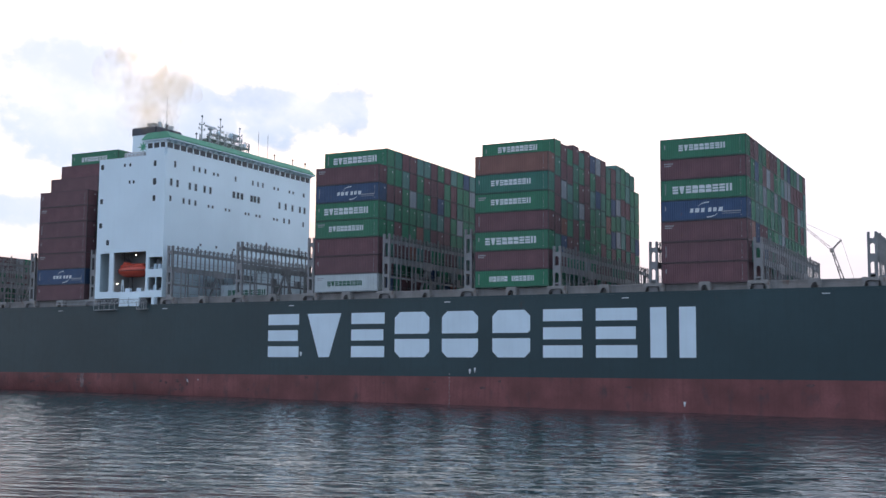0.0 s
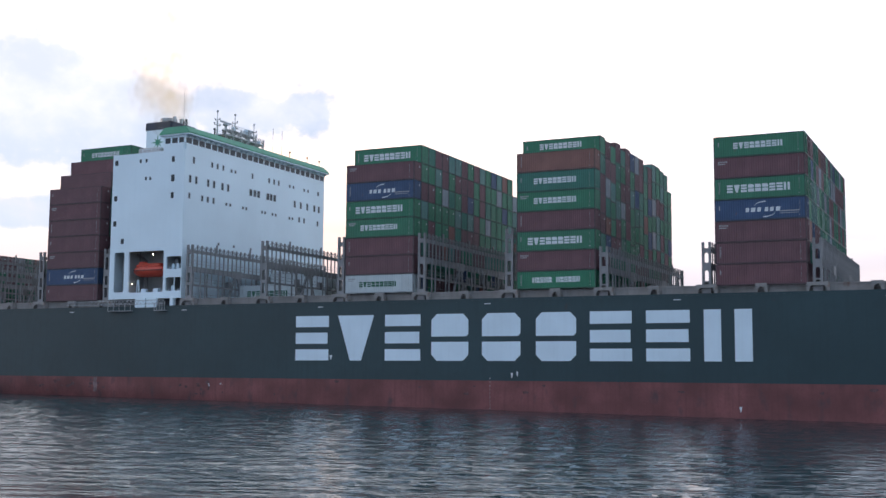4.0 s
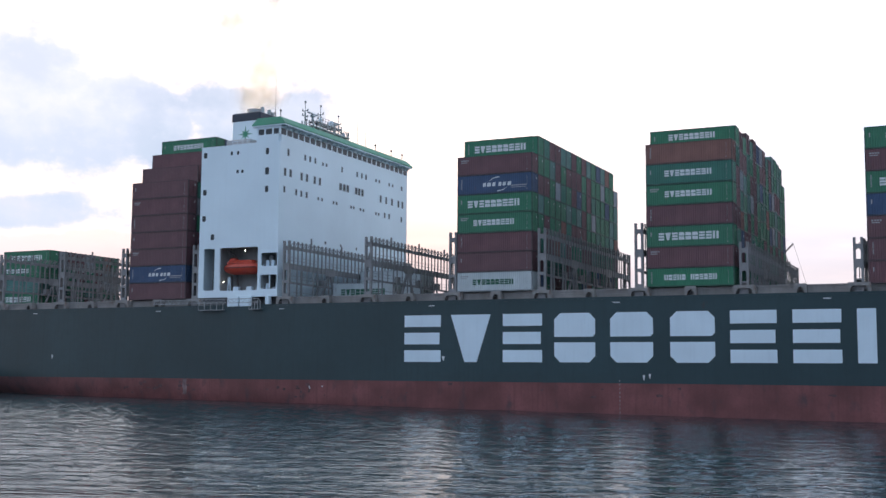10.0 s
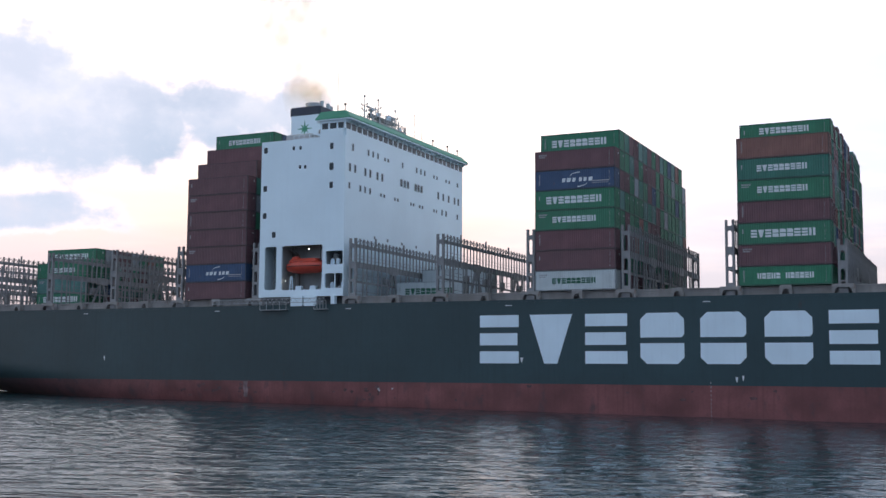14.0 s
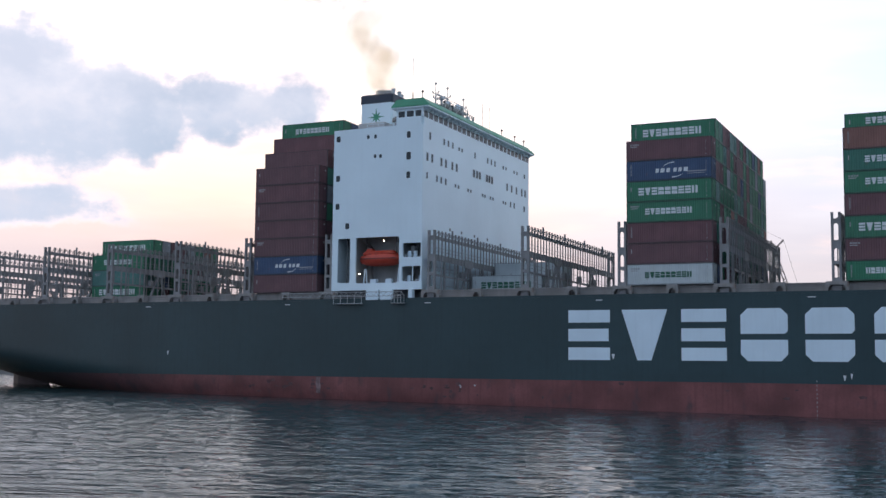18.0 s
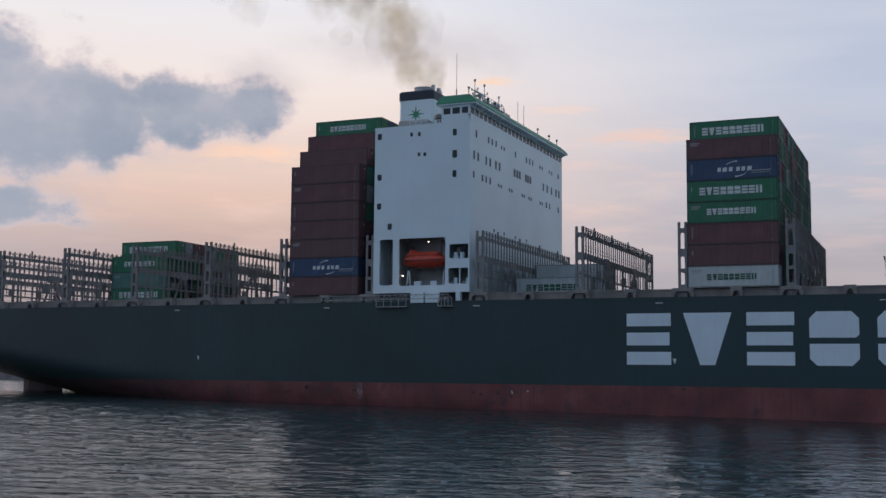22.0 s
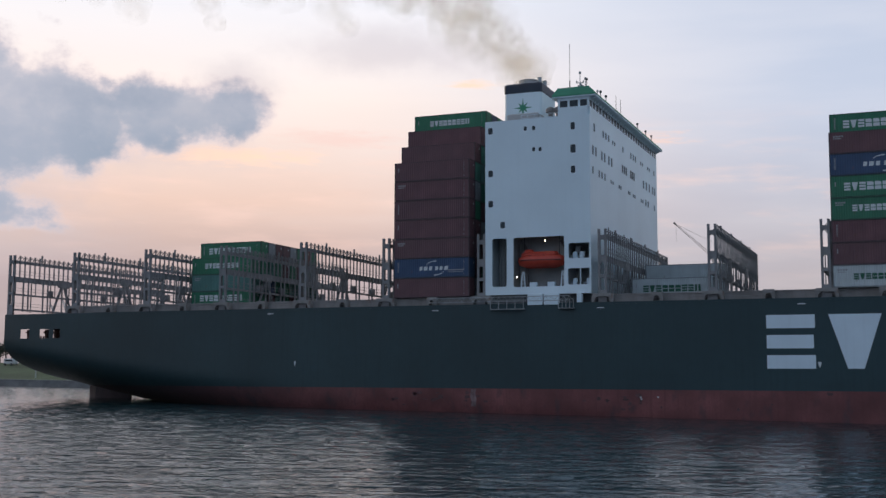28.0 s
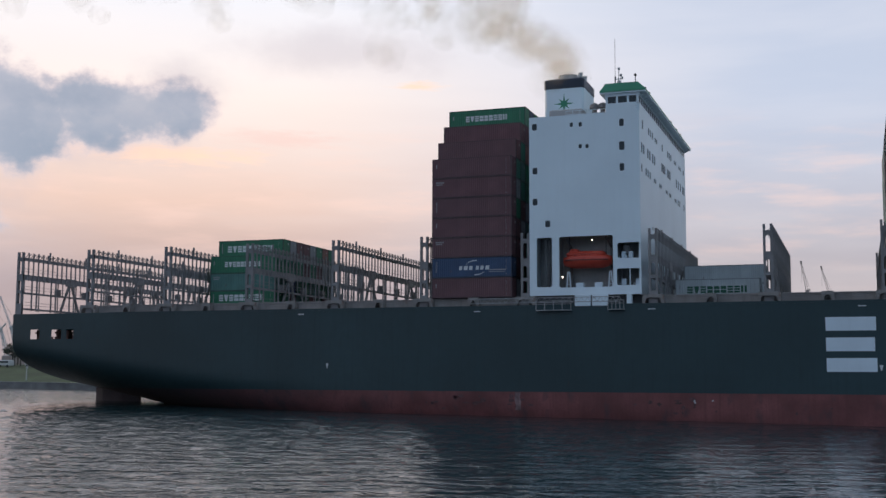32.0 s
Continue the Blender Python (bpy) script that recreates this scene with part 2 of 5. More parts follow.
PAINTS = {
    "green": surface("box_green", BASES["green"], 0.5, vary=0.16, scale=0.35, streaks=0.25, rust=0.12, tint=0.35),
    "teal": surface("box_teal", BASES["teal"], 0.5, vary=0.16, scale=0.35, streaks=0.25, rust=0.12, tint=0.3),
    "aqua": surface("box_aqua", BASES["aqua"], 0.5, vary=0.16, scale=0.35, streaks=0.25, rust=0.12, tint=0.3),
    "maroon": surface("box_maroon", BASES["maroon"], 0.55, vary=0.18, scale=0.35, streaks=0.25, rust=0.14, tint=0.35),
    "rust": surface("box_rust", BASES["rust"], 0.55, vary=0.16, scale=0.35, streaks=0.2, rust=0.16, tint=0.2),
    "blue": surface("box_blue", BASES["blue"], 0.5, vary=0.16, scale=0.35, streaks=0.25, rust=0.10, tint=0.3),
    "white": surface("box_white", BASES["white"], 0.5, vary=0.10, scale=0.35, streaks=0.25, rust=0.12, tint=0.15),
    "grey": surface("box_grey", BASES["grey"], 0.5, vary=0.15, scale=0.35, streaks=0.25, rust=0.14, tint=0.3),
}


# Darker copies of each paint: shade between tiers put into the colour, with rust.
RAILS = {c: surface("shaded_worn_rail_" + c, tuple(0.030 + v * 0.42 for v in BASES[c]), 0.65, vary=0.35, scale=1.0, streaks=0.4, rust=0.5, rust_colour=(0.11, 0.055, 0.04)) for c in BASES}


def water_material():
    m = bpy.data.materials.new("harbour_water")
    m.use_nodes = True
    nt = m.node_tree
    N, L = nt.nodes.new, nt.links.new
    p = nt.nodes["Principled BSDF"]
    p.inputs["Base Color"].default_value = (0.009, 0.028, 0.032, 1)
    p.inputs["Roughness"].default_value, p.inputs["IOR"].default_value = 0.015, 1.33
    tc = N("ShaderNodeTexCoord").outputs["Object"]
    height = None
    for sc, along, k in ((0.5, 2.4, 0.36), (1.2, 3.0, 0.14), (3.0, 3.0, 0.026)):
        mp = N("ShaderNodeMapping")             # ripples drawn out along their crests
        mp.vector_type = "TEXTURE"
        mp.inputs["Scale"].default_value, mp.inputs["Rotation"].default_value = (along, 0.9, 1.0), (0, 0, 0.40 + 0.1 * (sc - 1.2))
        L(tc, mp.inputs[0])
        n = N("ShaderNodeTexNoise")
        n.inputs["Scale"].default_value, n.inputs["Detail"].default_value, n.inputs["Roughness"].default_value = sc, 3.0, 0.55
        L(mp.outputs[0], n.inputs["Vector"])
        a = N("ShaderNodeMath")
        a.operation = "MULTIPLY_ADD"
        L(n.outputs[0], a.inputs[0])
        a.inputs[1].default_value = k
        if height:
            L(height, a.inputs[2])
        height = a.outputs[0]
    b = N("ShaderNodeBump")
    b.inputs["Strength"].default_value, b.inputs["Distance"].default_value = 1.0, 1.0
    L(height, b.inputs["Height"])
    L(b.outputs[0], p.inputs["Normal"])
    return m


WATER = water_material()


# ---- mesh building
class Build:
    """Collects faces and makes one mesh of them."""

    def __init__(self):
        self.v, self.f = [], []

    def add(self, verts, faces):
        n = len(self.v)
        self.v += [tuple(p) for p in verts]
        self.f += [tuple(i + n for i in q) for q in faces]
        return self

    def box(self, x0, x1, y0, y1, z0, z1):
        vs = [(x, y, z) for z in (z0, z1) for x, y in ((x0, y0), (x1, y0), (x1, y1), (x0, y1))]
        return self.add(vs, [(3, 2, 1, 0), (4, 5, 6, 7), (0, 1, 5, 4), (1, 2, 6, 5), (2, 3, 7, 6), (3, 0, 4, 7)])

    def soft_box(self, x0, x1, y0, y1, z0, z1, r):
        """A box with its upright and level edges cut off."""
        vs, rings = [], []
        for z, k in ((z0, r), (z0 + r, 0), (z1 - r, 0), (z1, r)):
            a, b, c, d, e = x0 + k, x1 - k, y0 + k, y1 - k, r
            rings.append([(a + e, c, z), (b - e, c, z), (b, c + e, z), (b, d - e, z), (b - e, d, z), (a + e, d, z), (a, d - e, z), (a, c + e, z)])
        for g in rings:
            vs += g
        fs = [(7, 6, 5, 4, 3, 2, 1, 0), tuple(range(24, 32))]
        for k in range(3):
            for i in range(8):
                j = (i + 1) % 8
                fs.append((k * 8 + i, k * 8 + j, k * 8 + 8 + j, k * 8 + 8 + i))
        return self.add(vs, fs)

    def prism(self, outline, y0, y1):
        """An outline in x and z, drawn through y0 to y1."""
        n = len(outline)
        vs = [(x, y0, z) for x, z in outline] + [(x, y1, z) for x, z in outline]
        fs = [tuple(range(n)), tuple(range(2 * n - 1, n - 1, -1))] + [(j, i, i + n, j + n) for i, j in ((i, (i + 1) % n) for i in range(n))]
        return self.add(vs, fs)

    def tube(self, p, q, r, n=6, r2=None):
        p, q = Vector(p), Vector(q)
        d = (q - p).normalized()
        a = d.orthogonal().normalized()
        b = d.cross(a)
        r2 = r if r2 is None else r2
        vs = [p + (a * math.cos(k) + b * math.sin(k)) * r for k in (2 * math.pi * i / n for i in range(n))]
        vs += [q + (a * math.cos(k) + b * math.sin(k)) * r2 for k in (2 * math.pi * i / n for i in range(n))]
        fs = [tuple(range(n - 1, -1, -1)), tuple(range(n, 2 * n))] + [(i, (i + 1) % n, n + (i + 1) % n, n + i) for i in range(n)]
        return self.add(vs, fs)

    def beam(self, p, q, w):
        return self.tube(p, q, w * 0.7071, 4)

    def lathe(self, rings, n=20, centre=(0, 0, 0)):
        """Rings of (radius, z) about an upright axis."""
        cx, cy, cz = centre
        vs = [(cx + r * math.cos(2 * math.pi * i / n), cy + r * math.sin(2 * math.pi * i / n), cz + z) for r, z in rings for i in range(n)]
        fs = [tuple(range(n - 1, -1, -1)), tuple(range(len(vs) - n, len(vs)))]
        for k in range(len(rings) - 1):
            fs += [(k * n + i, k * n + (i + 1) % n, k * n + n + (i + 1) % n, k * n + n + i) for i in range(n)]
        return self.add(vs, fs)

    def mesh(self, name, *materials, smooth=False):
        me = bpy.data.meshes.new(name)
        me.from_pydata(self.v, [], self.f)
        for m in materials:
            me.materials.append(m)
        bm = bmesh.new()
        bm.from_mesh(me)
        bmesh.ops.recalc_face_normals(bm, faces=bm.faces)
        bm.to_mesh(me)
        bm.free()
        if smooth:
            me.shade_smooth()
        return me


def part(name, shape, material, parent, label="", smooth=False):
    """ONE mesh object under a thing or a part; shape is a Build or a mesh that several parts share."""
    me = shape.mesh(name, material, smooth=smooth) if isinstance(shape, Build) else shape
    ob = new(name, me)
    ob.parent = parent
    return tagged(ob, label)


def thing(name, label, category, m=None, group="", kind=""):
    ob = new(name)
    ob.empty_display_size = 0.5
    if m is not None:
        ob.matrix_basis = m
    return tagged(ob, label, category, group, kind)


CARGO = []      # every thing that rides on the ship, with its pose on it


def aboard(ob, m):
    CARGO.append((ob, m))
    ob.matrix_basis = m
    return ob


# ---- water and far shore
def make_water():
    """One sheet to the horizon: real waves where the camera looks, flat beyond."""
    rng = random.Random(5)
    x0, x1, y0, y1 = -340.0, 150.0, 42.0, 275.0
    xs = np.arange(x0, x1 + 0.1, 0.36)
    ys = [y0]
    while ys[-1] < y1:
        ys.append(ys[-1] + 0.20 + 0.0045 * (ys[-1] - y0))
    ys = np.array(ys)
    gx, gy = np.meshgrid(xs, ys)
    gz = np.zeros_like(gx)
    for k in range(64):
        length = 0.8 * 1.04 ** k
        way = rng.gauss(1.9, 0.42)
        amp = 0.0044 * length ** 0.50 * (0.5 if length > 5 else 1.0)
        kx, ky = 2 * math.pi / length * math.cos(way), 2 * math.pi / length * math.sin(way)
        ph = kx * gx + ky * gy + rng.uniform(0, 6.28)
        ph += 1.3 * np.sin(gx * 0.045 * rng.uniform(0.5, 1.5) + gy * 0.06 * rng.uniform(-1, 1) + k)
        gz += amp * (np.sin(ph) + 0.22 * np.cos(2 * ph))
    calm = 0.65 + 0.5 * np.sin(gx * 0.021 + 1.0) * np.sin(gy * 0.045 + gx * 0.008)
    rim = np.clip(np.minimum.reduce([gx - x0, x1 - gx, gy - y0, y1 - gy]) / 14, 0, 1)
    gz *= calm * rim
    ny, nx = gx.shape
    co = np.stack([gx, gy, gz], 2).reshape(-1, 3)
    idx = np.arange(nx * ny).reshape(ny, nx)
    quads = np.stack([idx[:-1, :-1], idx[:-1, 1:], idx[1:, 1:], idx[1:, :-1]], 2).reshape(-1, 4)
    far = np.array([(-4200, -900, 0), (4200, -900, 0), (4200, 4200, 0), (-4200, 4200, 0), (x0, y0, 0), (xs[-1], y0, 0), (xs[-1], ys[-1], 0), (x0, ys[-1], 0)], float)
    n = len(co)
    rest = np.array([(0, 1, 5, 4), (1, 2, 6, 5), (2, 3, 7, 6), (3, 0, 4, 7)]) + n
    co = np.concatenate([co, far])
    quads = np.concatenate([quads, rest])
    me = bpy.data.meshes.new("water")
    me.vertices.add(len(co))
    me.vertices.foreach_set("co", co.ravel())
    me.loops.add(quads.size)
    me.loops.foreach_set("vertex_index", quads.ravel())
    me.polygons.add(len(quads))
    me.polygons.foreach_set("loop_start", np.arange(0, quads.size, 4))
    me.update(calc_edges=True)
    me.validate()
    me.shade_smooth()
    me.materials.append(WATER)
    w = new("water", me)
    return tagged(w, "dark rippled harbour water reflecting the evening sky", "water", kind="structure")


water = make_water()

SHORE = 258.0
STONE = surface("seawall_stone", (0.16, 0.155, 0.15), 0.8, vary=0.3, scale=0.4, streaks=0.3, bump=0.6, bump_scale=1.2)
GRASS = surface("bank_grass", (0.060, 0.085, 0.030), 0.9, vary=0.35, scale=0.08, bump=0.5, bump_scale=3.0)
BARK = surface("bark", (0.07, 0.055, 0.045), 0.9, vary=0.3)
# LEAF is lifted towards grey, distance haze put into the base colour.
LEAF = surface("leaf_green", (0.085, 0.095, 0.080), 0.9, vary=0.35, scale=0.6)
HAZE_STEEL = surface("crane_paint", (0.36, 0.29, 0.26), 0.6, vary=0.1)
PALE = surface("pale_paint", (0.55, 0.55, 0.54), 0.6, vary=0.1)


def make_shore():
    rng = random.Random(3)
    b = Build()
    xs = [-900 + 12 * i for i in range(151)]
    vs = []
    for x in xs:
        w = noise.noise((x * 0.02, 0, 0)) * 3
        g = noise.noise((x * 0.05, 5, 0)) * 0.5
        vs += [(x, SHORE + w + 1.4, 1.7), (x, SHORE + 10 + w, 3.0 + g), (x, SHORE + 26 + w, 5.2 + g), (x, SHORE + 45, 6.4 + g * 0.6), (x, SHORE + 700, 7.5)]
    n = 5
    b.add(vs, [(i * n + k, (i + 1) * n + k, (i + 1) * n + k + 1, i * n + k + 1) for i in range(len(xs) - 1) for k in range(n - 1)])
    tagged(new("ground", b.mesh("ground", GRASS, smooth=True)), "grassy bank across the channel", "ground", kind="structure")
    b = Build()
    vs = []
    for x in xs:
        w = noise.noise((x * 0.02, 0, 0)) * 3
        vs += [(x, SHORE + w - 0.5, -1.0), (x, SHORE + w, 1.2), (x, SHORE + w + 0.1, 1.85), (x, SHORE + w + 1.6, 1.9), (x, SHORE + w + 1.7, 1.6)]
    b.add(vs, [(i * n + k, (i + 1) * n + k, (i + 1) * n + k + 1, i * n + k + 1) for i in range(len(xs) - 1) for k in range(n - 1)])
    tagged(new("seawall", b.mesh("seawall", STONE)), "dark stone seawall at the water's edge", "wall", kind="structure")
    for x in (-247, -232, -214):
        b = Build().tube((0, 0, 0), (0, 0, 3.2), 0.16, 8, 0.12).lathe([(0.2, 0), (0.3, 0.15), (0.3, 0.5), (0.1, 0.7)], 8, (0, 0, 3.1))
        ob = new("marker_post", b.mesh("marker_post", PALE))
        ob.location = (x, SHORE + 5, 2.2)
        tagged(ob, "pale marker post on the grassy bank", "post", "posts on the bank")


def make_tree(seed):
    rng = random.Random(seed)
    tree = thing("tree", "dark broadleaf tree on the far bank", "tree", group="trees on the far bank")
    hgt = rng.uniform(5.5, 8.0)
    b = Build().tube((0, 0, -0.5), (0.1, 0, hgt * 0.6), 0.22, 7, 0.1)
    tips = []
    for k in range(7):
        a = rng.uniform(0, 6.28)
        z = hgt * rng.uniform(0.3, 0.6)
        q = (math.cos(a) * rng.uniform(1, 2.2), math.sin(a) * rng.uniform(1, 2.2), z + rng.uniform(0.8, 2.4))
        b.tube((0.05, 0, z), q, 0.09, 5, 0.03)
        tips.append(q)
    part("trunk", b, BARK, tree)
    b = Build()
    tips.append((0, 0, hgt * 0.85))
    for q in tips:
        for k in range(46):
            d = Vector((rng.gauss(0, 1), rng.gauss(0, 1), rng.gauss(0, 0.75))).normalized() * rng.uniform(0.3, 1.6)
            c = Vector(q) + d
            u = Vector((rng.gauss(0, 1), rng.gauss(0, 1), rng.gauss(0, 1))).normalized()
            v = u.orthogonal().normalized()
            r = rng.uniform(0.16, 0.34)
            b.add([c - u * r, c - v * r * 0.6, c + u * r, c + v * r * 0.6], [(0, 1, 2, 3)])
    part("crown", b, LEAF, tree)
    return tree


def make_trees():
    rng = random.Random(8)
    kinds = [make_tree(k) for k in range(4)]
    x = -470.0
    i = 0
    while x < -130:
        m = pose(x, SHORE + 40 + rng.uniform(-5, 12), 6.2, 0, 0, rng.uniform(0, 360))
        if i < 4:
            kinds[i].matrix_basis = m
        else:
            copy_thing(kinds[i % 4], m)
        i += 1
        x += rng.uniform(1.7, 3.6)
    for x, w in ((-300, 4.4), (-288, 5.0), (-268, 4.2), (-259, 6.0), (-246, 4.6), (-236, 4.3)):
        shed = thing("parked_van", "pale parked van beside the trees", "van", pose(x, SHORE + 31, 5.6), "vans on the bank")
        part("van_body", Build().soft_box(0, w, 0, 2, 0.45, 2.2, 0.2), PALE, shed)
        part("windscreen", Build().box(w * 0.15, w * 0.85, -0.01, 0.03, 1.35, 1.9), GLASS, shed)
        for k in (0.18, 0.78):
            part("wheel", Build().tube((w * k, -0.03, 0.4), (w * k, 0.25, 0.4), 0.4, 10), RUBBER, shed)


def lattice(b, p, q, w, n, taper):
    p, q = Vector(p), Vector(q)
    d = q - p
    side = d.cross(Vector((0, 1, 0))).normalized() * w
    deep = Vector((0, w, 0))
    corners = (side + deep, side - deep, -side - deep, -side + deep)
    for c in corners:
        b.beam(p + c, q + c * taper, w * 0.24)
    for k in range(n):
        a, e = p + d * (k / n), p + d * ((k + 1) / n)
        for i in range(4):
            b.beam(a + corners[i] * (1 - (1 - taper) * k / n), e + corners[(i + 1) % 4] * (1 - (1 - taper) * (k + 1) / n), w * 0.13)


def make_crane(x, y, foot, elbow, tip, back, paint=HAZE_STEEL):
    crane = thing("harbour_crane", "grey-brown lattice luffing crane beyond the ship", "crane", pose(x, y, 6.5), "cranes in the distance")
    foot, elbow, tip, back = Vector(foot), Vector(elbow), Vector(tip), Vector(back)
    b = Build()
    lattice(b, foot, elbow + (foot - elbow) * 0.02, 1.5, 9, 0.32)
    part("tower", b, paint, crane)
    b = Build()
    lattice(b, elbow, tip, 0.62, 12, 0.45)
    part("jib", b, paint, crane)
    part("jib_head", Build().beam(tip, tip + (tip - elbow).normalized() * 1.6, 0.9), paint, crane)
    part("pivot", Build().soft_box(elbow[0] - 1.0, elbow[0] + 1.0, -1, 1, elbow[2] - 1.4, elbow[2] + 0.8, 0.3), paint, crane)
    part("back_mast", Build().beam(elbow, back, 0.75), paint, crane)
    part("stay", Build().tube(back, tip, 0.07, 4), DARK_STEEL, crane)
    part("stay", Build().tube(back, (foot[0] + 2.0, 0, foot[2] + 8), 0.08, 4), DARK_STEEL, crane)
    part("hoist_rope", Build().tube(tip, (tip[0], 0, tip[2] - 9), 0.05, 4), DARK_STEEL, crane)
    part("cab", Build().soft_box(foot[0] - 4, foot[0] + 4, -3, 3, 0, 7, 0.5), HAZE_STEEL, crane)


make_shore()
make_trees()
make_crane(-97, 620, (14.5, 0, 4), (-4.4, 0, 61.5), (-23, 0, 78.5), (0.3, 0, 66.5))
make_crane(-24.6, 620, (3.2, 0, 4), (0.3, 0, 43), (-2.4, 0, 57.0), (1.6, 0, 44.0))
make_crane(-13.4, 640, (4.0, 0, 4), (-0.6, 0, 42), (-4.3, 0, 56.0), (0.8, 0, 43.2))
# Distance haze is put into the colour of these two: PALE, not the crane paint.
make_crane(-556, 660, (12, 0, 4), (4, 0, 26), (-6, 0, 46.0), (8, 0, 30.0), PALE)
make_crane(-590, 690, (12, 0, 4), (4, 0, 26), (-8, 0, 44.0), (8, 0, 30.0), PALE)

WORN_STEEL = surface("worn_aluminium", (0.40, 0.40, 0.40), 0.55, vary=0.25, scale=1.0, streaks=0.3)

# ---- the ship
SHIP = thing("container_ship", "large green and red container ship with white deckhouse", "ship")
DECK = 16.55
RED_TOP = 4.45


def lerp_table(x, table):
    for (x0, v0), (x1, v1) in zip(table, table[1:]):
        if x <= x1:
            k = min(1, max(0, (x - x0) / (x1 - x0)))
            return v0 + (v1 - v0) * k
    return table[-1][1]


KEEL = [(-105, 4.6), (-98, 3.4), (-94.6, 2.75), (-89.5, 1.75), (-82, 0.5), (-70, -1.2), (-55, -4.5), (-40, -9.0), (230, -9.0)]
FULL = [(-105, 12.4), (-90, 9.8), (-70, 6.9), (-45, 4.9), (-20, 3.4), (0, 2.4), (20, 1.0), (45, -2.5), (70, -6.5), (150, -6.5), (180, 6.0), (229, 17.0)]


def half_breadth(x, z):
    keel, full = lerp_table(x, KEEL), lerp_table(x, FULL)
    s = min(1, max(0, (z - keel) / max(0.3, full - keel)))
    aft = min(1, max(0, (-70 - x) / 35))        # flat V sections at the stern
    v = (1 - (1 - s) ** (2.2 + 0.4 * aft)) ** (0.6 + 0.27 * aft) if s > 0 else 0.0
    if x > 150:
        u = (x - 150) / 79
        k = 0.35 + 0.65 * min(1, max(0, z / DECK))
        v *= max(0.0, 1 - u ** (1.1 + 1.6 * k))
    if x < -95:
        v *= 1 - 0.018 * ((-95 - x) / 10) ** 2
    return BEAM / 2 * v


PORTS = ((-101.2, -99.3), (-96.9, -95.0), (-94.0, -92.6))
STATIONS = [-105.0, -104.4, -103.5, -102.4, -101.2, -99.3, -96.9, -95.0, -94.0, -92.6, -91, -87, -84, -80, -76, -72, -68, -63, -58, -52, -46, -40, -34, -27, -20, -12, -4, 6, 16, 27, 38, 50, 62, 75, 90, 105, 120, 135, 150, 160, 170, 180, 189, 197, 205, 212, 218, 223, 227, 229]


def hull_shell(levels, open_ports):
    b = Build()
    n = len(levels)
    for side in (-1, 1):
        vs = []
        for x in STATIONS:
            keel = lerp_table(x, KEEL)
            for z in levels:
                zz = max(z, keel)
                if x < -103:      # rounded quarter under the stern
                    zz = max(zz, keel + 0.3 * (-103 - x))
                vs.append((x, BEAM / 2 + side * max(half_breadth(x, zz), 0.02), zz))
        fs = []
        for i in range(len(STATIONS) - 1):
            mid = (STATIONS[i] + STATIONS[i + 1]) / 2
            for k in range(n - 1):
                if open_ports and levels[k] == 12.35 and any(a < mid < c for a, c in PORTS):
                    continue
                fs.append((i * n + k, (i + 1) * n + k, (i + 1) * n + k + 1, i * n + k + 1))
        b.add(vs, fs)
    return b


def weld(me):
    bm = bmesh.new()
    bm.from_mesh(me)
    bmesh.ops.remove_doubles(bm, verts=bm.verts, dist=0.001)
    bmesh.ops.dissolve_degenerate(bm, dist=0.0005, edges=bm.edges)
    bmesh.ops.recalc_face_normals(bm, faces=bm.faces)
    bm.to_mesh(me)
    bm.free()
    return me


